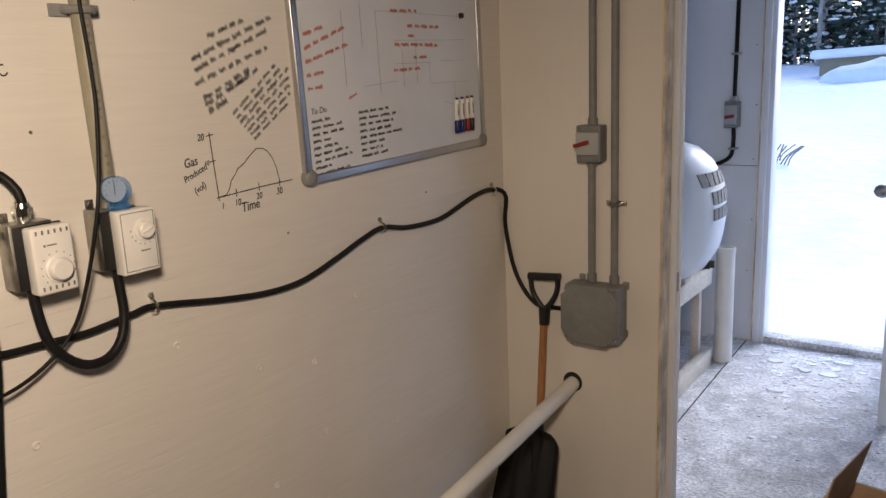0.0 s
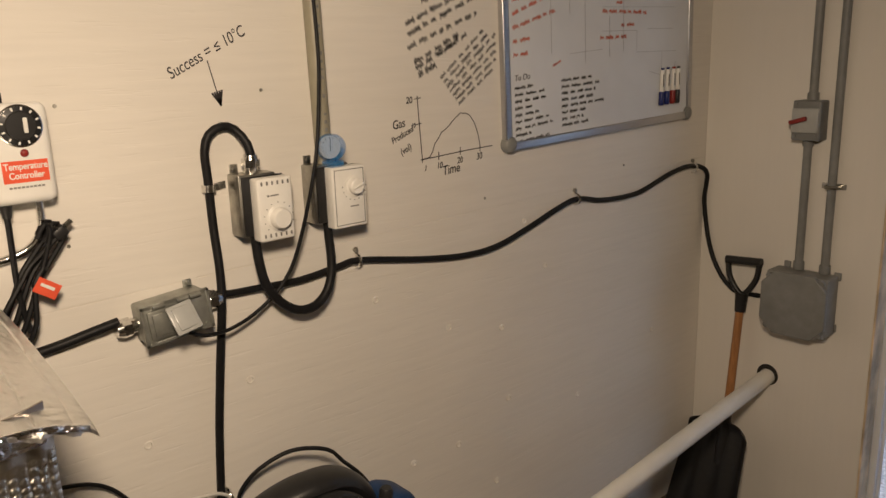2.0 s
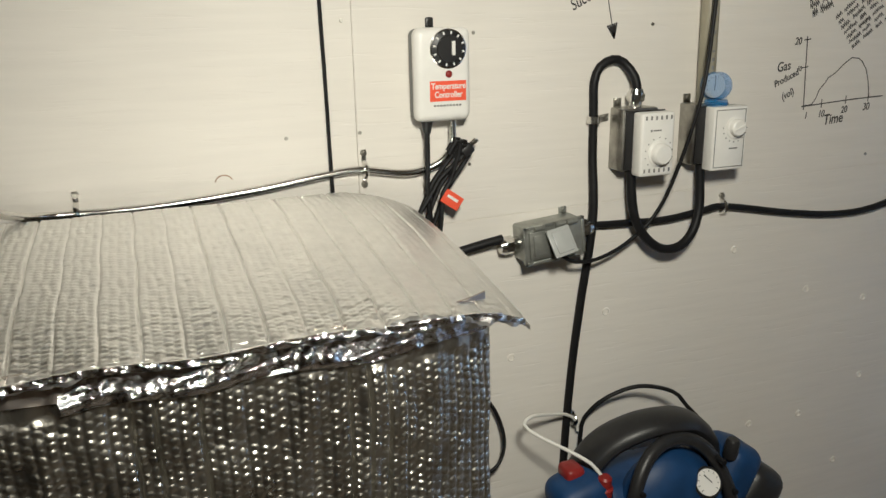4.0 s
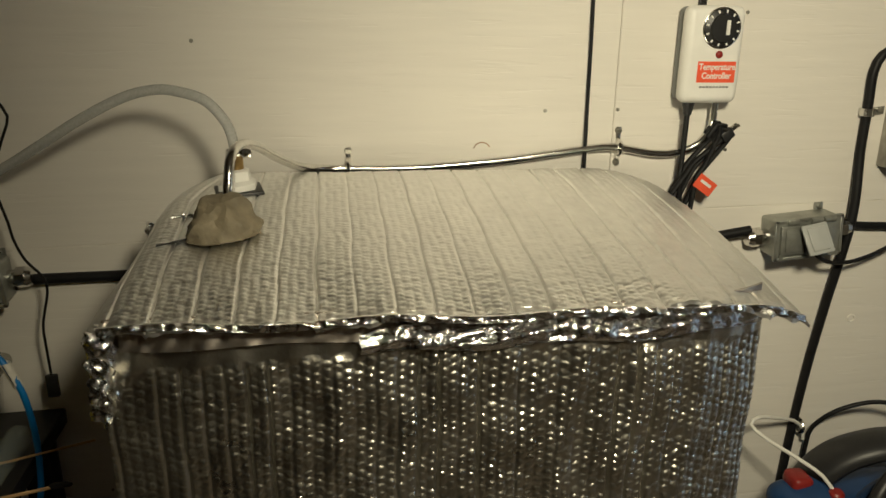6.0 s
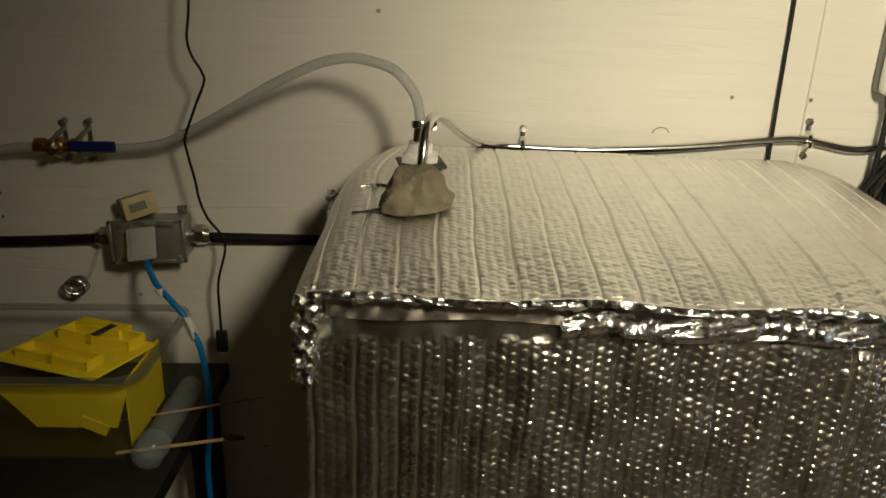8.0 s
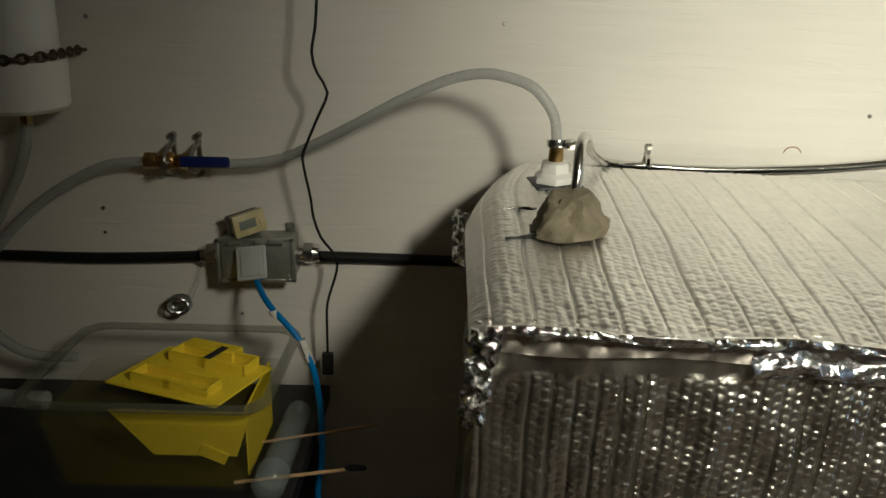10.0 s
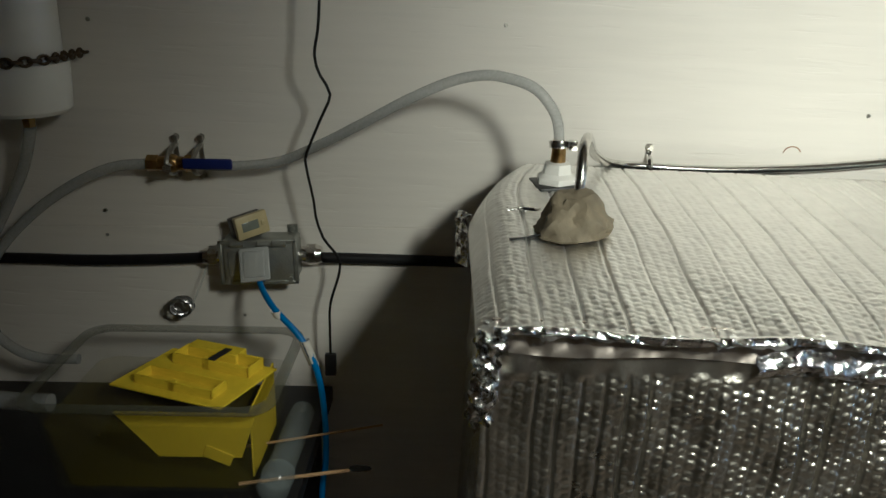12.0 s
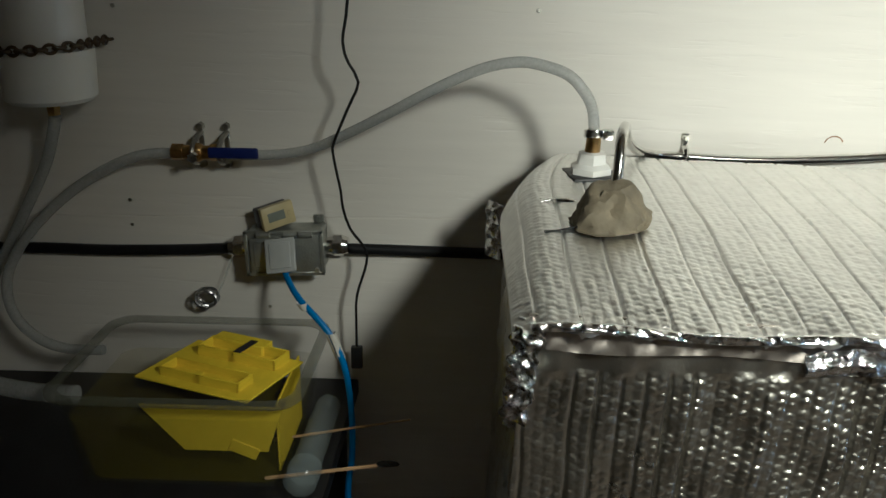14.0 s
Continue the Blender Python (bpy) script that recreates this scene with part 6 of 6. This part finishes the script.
# outer door frame
bm = mesh()
box(bm, (-1.030, 4.284, FLOOR - 0.012), (-0.998, 4.299, 2.10), 0.002)
box(bm, (-1.0, 4.300, FLOOR - 0.012), (-0.975, 4.42, 2.06), 0.002)
tagged(part("trim_outer_jamb", bm, PAINT_COLD), "white painted outer door jamb", "trim", kind="structure")
bm = mesh()
box(bm, (-1.036, 4.281, FLOOR - 0.012), (-1.029, 4.299, 2.10), 0.001)
tagged(part("trim_worn_edge", bm, SPLINTER), "worn bare wood edge of the outer door frame", "trim", kind="structure")
bm = mesh()
box(bm, (-0.975, 4.30, FLOOR - 0.012), (-0.06, 4.40, FLOOR + 0.022), 0.004)
tagged(part("trim_threshold", bm, FLOOR_OUT), "snow-dusted wooden threshold", "trim", kind="structure")
bm = mesh()
box(bm, (-0.09, 4.30, FLOOR), (-0.06, 4.42, 2.06), 0.002)
tagged(part("trim_outer_jamb_right", bm, PAINT_COLD), "white painted outer door jamb", "trim", kind="structure")
door = thing("porch_door", (-0.1, 4.0, FLOOR), "white outer door swung open into the porch", "door")
part("leaf", box(mesh(), (-0.325, 3.45, FLOOR + 0.004), (-0.285, 4.24, 2.03), 0.004), PAINT_COLD, door)
part("door_handle", ball(mesh(), (-0.375, 3.49, 1.0), (0.03, 0.028, 0.028), 0, 2), GALV, door)

# seam in the porch floor and crumbs of snow on it
bm = mesh()
tube(bm, [(-1.02, 2.40, FLOOR - 0.0115), (-1.03, 3.0, FLOOR - 0.0115), (-1.045, 3.6, FLOOR - 0.0115), (-1.06, 4.28, FLOOR - 0.0115)], 0.003, 6, 0.05)
tagged(part("floor_joint", bm, CHAR), "dark dirt-filled joint in the porch floor", "floor joint")
snow_bits = mesh()
gr = random.Random(12)
for k in range(420):
    y = 4.28 - abs(gr.gauss(0, 0.55))
    x = gr.uniform(-1.0, 0.1)
    if y < 2.5:
        continue
    s = gr.uniform(0.004, 0.014) * (2.4 if gr.random() < 0.05 else 1)
    ball(snow_bits, (x, y, FLOOR - 0.011), (s * gr.uniform(0.8, 2.0), s * gr.uniform(0.7, 1.3), s * gr.uniform(0.18, 0.4)), 0.35, 1, k)
tagged(part("snow_crumbs", snow_bits, SNOW), "crumbs and flakes of trodden snow on the porch floor", "snow", kind="stuff")
chips = mesh()
for k in range(90):
    x, y = gr.uniform(-1.0, 0.1), gr.uniform(2.5, 4.2)
    s = gr.uniform(0.002, 0.007)
    ball(chips, (x, y, FLOOR - 0.011), (s * 1.6, s * 0.6, s * 0.3), 0.4, 1, k)
tagged(part("wood_chips", chips, CARD), "small brown wood chips scattered on the porch floor", "wood chips", kind="stuff")

# cardboard box with a coiled blue hose just beyond the doorway
carton = thing("cardboard_box", (-0.2, 2.1, FLOOR), "open brown cardboard box with raised flaps on the floor", "cardboard box")
CT = Matrix.Translation((-0.150, 1.96, FLOOR)) @ Matrix.Rotation(radians(-10), 4, "Z")
for name, lo, hi in (("side", (-0.15, -0.15, 0), (-0.145, 0.15, 0.40)), ("side", (0.145, -0.15, 0), (0.15, 0.15, 0.40)), ("side", (-0.145, 0.145, 0), (0.145, 0.15, 0.40)), ("side", (-0.145, -0.15, 0), (0.145, -0.145, 0.40)), ("base", (-0.145, -0.145, 0), (0.145, 0.145, 0.005))):
    bm = box(mesh(), lo, hi, 0.001, seg=1)
    bm.transform(CT)
    part(name, bm, CARD, carton)
bm = box(mesh(), (-0.002, -0.150, 0), (0.002, 0.10, 0.16), 0.001, seg=1)
bm.transform(CT @ Matrix.Translation((-0.110, 0.0, 0.395)) @ Matrix.Rotation(radians(14), 4, "Y"))
part("flap", bm, CARD, carton, "raised cardboard flap")
bm = box(mesh(), (-0.14, -0.002, 0), (0.14, 0.002, 0.11), 0.001, seg=1)
bm.transform(CT @ Matrix.Translation((0, 0.150, 0.40)) @ Matrix.Rotation(radians(-118), 4, "X"))
part("flap", bm, CARD, carton)
hose = thing("blue_hose", (-0.2, 2.0, FLOOR + 0.005), "coiled dark blue hose inside the cardboard box", "hose")
bm = mesh()
tube(bm, [CT @ Vector((0.02 + 0.105 * math.cos(0.35 * k), 0.02 + 0.105 * math.sin(0.35 * k), 0.02 + 0.0053 * k)) for k in range(72)], 0.013, 10, 0.02)
part("coil", bm, BLUE, hose)
bm = tube(mesh(), [CT @ Vector((0.035 + 0.085 * math.cos(0.3 * k), -0.03 + 0.010 * k, 0.355 + 0.085 * math.sin(0.3 * k))) for k in range(-2, 14)], 0.013, 10, 0.01)
part("loop", bm, BLUE, hose)

# ---- outdoors ----
n = 120
ss = np.linspace(0, 1, n)
gy = 4.42 + 330 * ss ** 2.6
gx = np.concatenate([-np.linspace(1, 0, 45) ** 2.4 * 260, np.linspace(0, 1, 46)[1:] ** 2.4 * 260]) - 1.0
X, Y = np.meshgrid(gx, gy)
Zg = -0.06 + 1.35 * np.clip((Y - 5) / 30, 0, 1) ** 1.1 + 0.10 * waves(X, Y, 6, 61) * np.clip((Y - 5) / 6, 0, 1) + 0.02 * waves(X, Y, 1.1, 62) * np.clip((Y - 4.6), 0, 1)
Zg = Zg + 0.10 * np.exp(-((X + 0.95) / 0.22) ** 2 - ((Y - 4.5) / 0.3) ** 2)
tagged(part("ground", solid_sheet(np.stack([X, Y, Zg], -1)[:, ::-1], (0, 0, -0.3)), SNOW), "deep snow sloping up towards the woods", "snow", kind="structure")

BARK = material("grey_bark", (0.30, 0.275, 0.26), 0.85, vary=0.3, scale=8, stretch=(1, 1, 0.3), bump=0.01, bump_scale=20, random_tint=0.3)
NEEDLES = material("dark_spruce_needles", (0.055, 0.075, 0.055), 0.8, vary=0.4, scale=4, random_tint=0.3)


def spruce(height, seed):
    """A trunk, whorls of drooping boughs made of many small clumps, and snow lying on them."""
    gs = random.Random(seed)
    ob = thing("spruce_tree", (0, 0, 0), "dark spruce with snow lying on its boughs", "tree", "trees at the wood's edge")
    part("trunk", cyl(mesh(), (0, 0, -0.5), (0, 0, height), 0.16, 0.02, 8), BARK, ob)
    crown, snow = mesh(), mesh()
    z = height * 0.10
    while z < height * 0.98:
        reach = 0.26 * (height - z) * gs.uniform(0.7, 1.1) + 0.12
        for k in range(gs.randint(5, 7)):
            a = gs.uniform(0, 6.283)
            for s in np.arange(0.25, 1.01, 0.25):
                d = reach * s
                p = Vector((d * math.cos(a), d * math.sin(a), z - 0.30 * d * s + gs.uniform(-0.08, 0.08)))
                w = 0.22 * reach * (1.25 - s) + 0.10
                for _ in range(2):
                    t = Vector((gs.uniform(-1, 1), gs.uniform(-1, 1), gs.uniform(-0.35, 0.2))).normalized() * w
                    o = Vector((-t.y, t.x, gs.uniform(-0.2, 0.2) * w)) * 0.45
                    q = p + Vector((gs.uniform(-0.1, 0.1), gs.uniform(-0.1, 0.1), gs.uniform(-0.1, 0.1)))
                    crown.faces.new([crown.verts.new(v) for v in (q - t, q + o - Vector((0, 0, 0.12)), q + t - Vector((0, 0, 0.2 * w)), q - o)])
                if gs.random() < 0.38:
                    ball(snow, p + Vector((0, 0, 0.08)), (w * 0.55, w * 0.55, 0.07), 0.4, 1, gs.randint(0, 99))
        z += gs.uniform(0.28, 0.45)
    part("crown", crown, NEEDLES, ob, smooth=False)
    part("snow_load", snow, SNOW, ob, "lumps of snow on the boughs")
    return ob


def bare_tree(height, seed):
    gs = random.Random(seed)
    ob = thing("bare_tree", (0, 0, 0), "thin bare winter tree with grey trunk and snowy twigs", "tree", "trees at the wood's edge")
    lean = gs.uniform(-0.6, 0.6)
    pts = [(0, 0, -0.5), (lean * 0.2, 0, height * 0.35), (lean * 0.6, 0.1, height * 0.7), (lean, 0, height)]
    C = curve_points(pts, 0.6)
    part("trunk", tube(mesh(), pts, 0.085, 7, 0.6), BARK, ob)
    bm = mesh()
    for k in range(26):
        c = C[gs.randint(len(C) // 3, len(C) - 1)]
        a, l = gs.uniform(0, 6.283), gs.uniform(0.5, 1.8)
        tip = c + Vector((l * math.cos(a), l * math.sin(a), l * gs.uniform(0.3, 1.0)))
        tube(bm, [c, c.lerp(tip, 0.5) + Vector((0, 0, 0.08)), tip], 0.016, 4, 0.5)
    part("limbs", bm, BARK, ob)
    return ob


gs = random.Random(31)
kinds = [spruce(7.5, 1), spruce(9.5, 2), spruce(5.5, 3), bare_tree(9, 4), bare_tree(8, 5)]
first = set()
for k in range(84):
    i = gs.choice((0, 1, 2, 3, 3, 3, 4, 4))
    y = gs.uniform(34, 58)
    x = -0.235 * y + gs.uniform(-9, 10)
    z = 1.25
    m = Matrix.Translation((x, y, z)) @ Matrix.Rotation(gs.uniform(0, 6.28), 4, "Z") @ Matrix.Scale(gs.uniform(0.85, 1.2), 4)
    if i in first:
        copy_thing(kinds[i], m)
    else:
        kinds[i].matrix_basis = m
        first.add(i)

shed = thing("snowy_shed", (-4.3, 28, 0.9), "low brown shed under a thick snow roof", "shed")
part("wall", box(mesh(), (-5.05, 28, 0.6), (-1.2, 31, 1.60), 0.02), DIM_WALL, shed)
bm = mesh()
box(bm, (-5.3, 27.6, 1.58), (-1.0, 31.3, 1.86), 0.12, Matrix.Rotation(radians(-2), 4, "Y"), 4)
part("roof", bm, SNOW, shed, "roof buried in rounded snow")
bm = ball(mesh(), (-3.1, 26.2, 0.85), (1.6, 0.9, 0.62), 0.2, 3, 7)
tagged(part("snow_mound", bm, SNOW), "rounded mound of drifted snow", "snow mound")
for k, (x, y) in enumerate(((-2.62, 11.2), (-2.5, 11.0), (-2.55, 10.2))):
    bm = mesh()
    for j in range(5):
        a = gs.uniform(-0.5, 0.5)
        tube(bm, [(x + 0.05 * j, y, 0.15), (x + 0.05 * j + a * 0.2, y, 0.30), (x + 0.06 * j + a * 0.5, y + 0.1, 0.42)], 0.010, 5, 0.05)
    tagged(part("twig_tuft", bm, BARK), "dark dead twigs poking out of the snow", "twigs", "twigs in the snow")
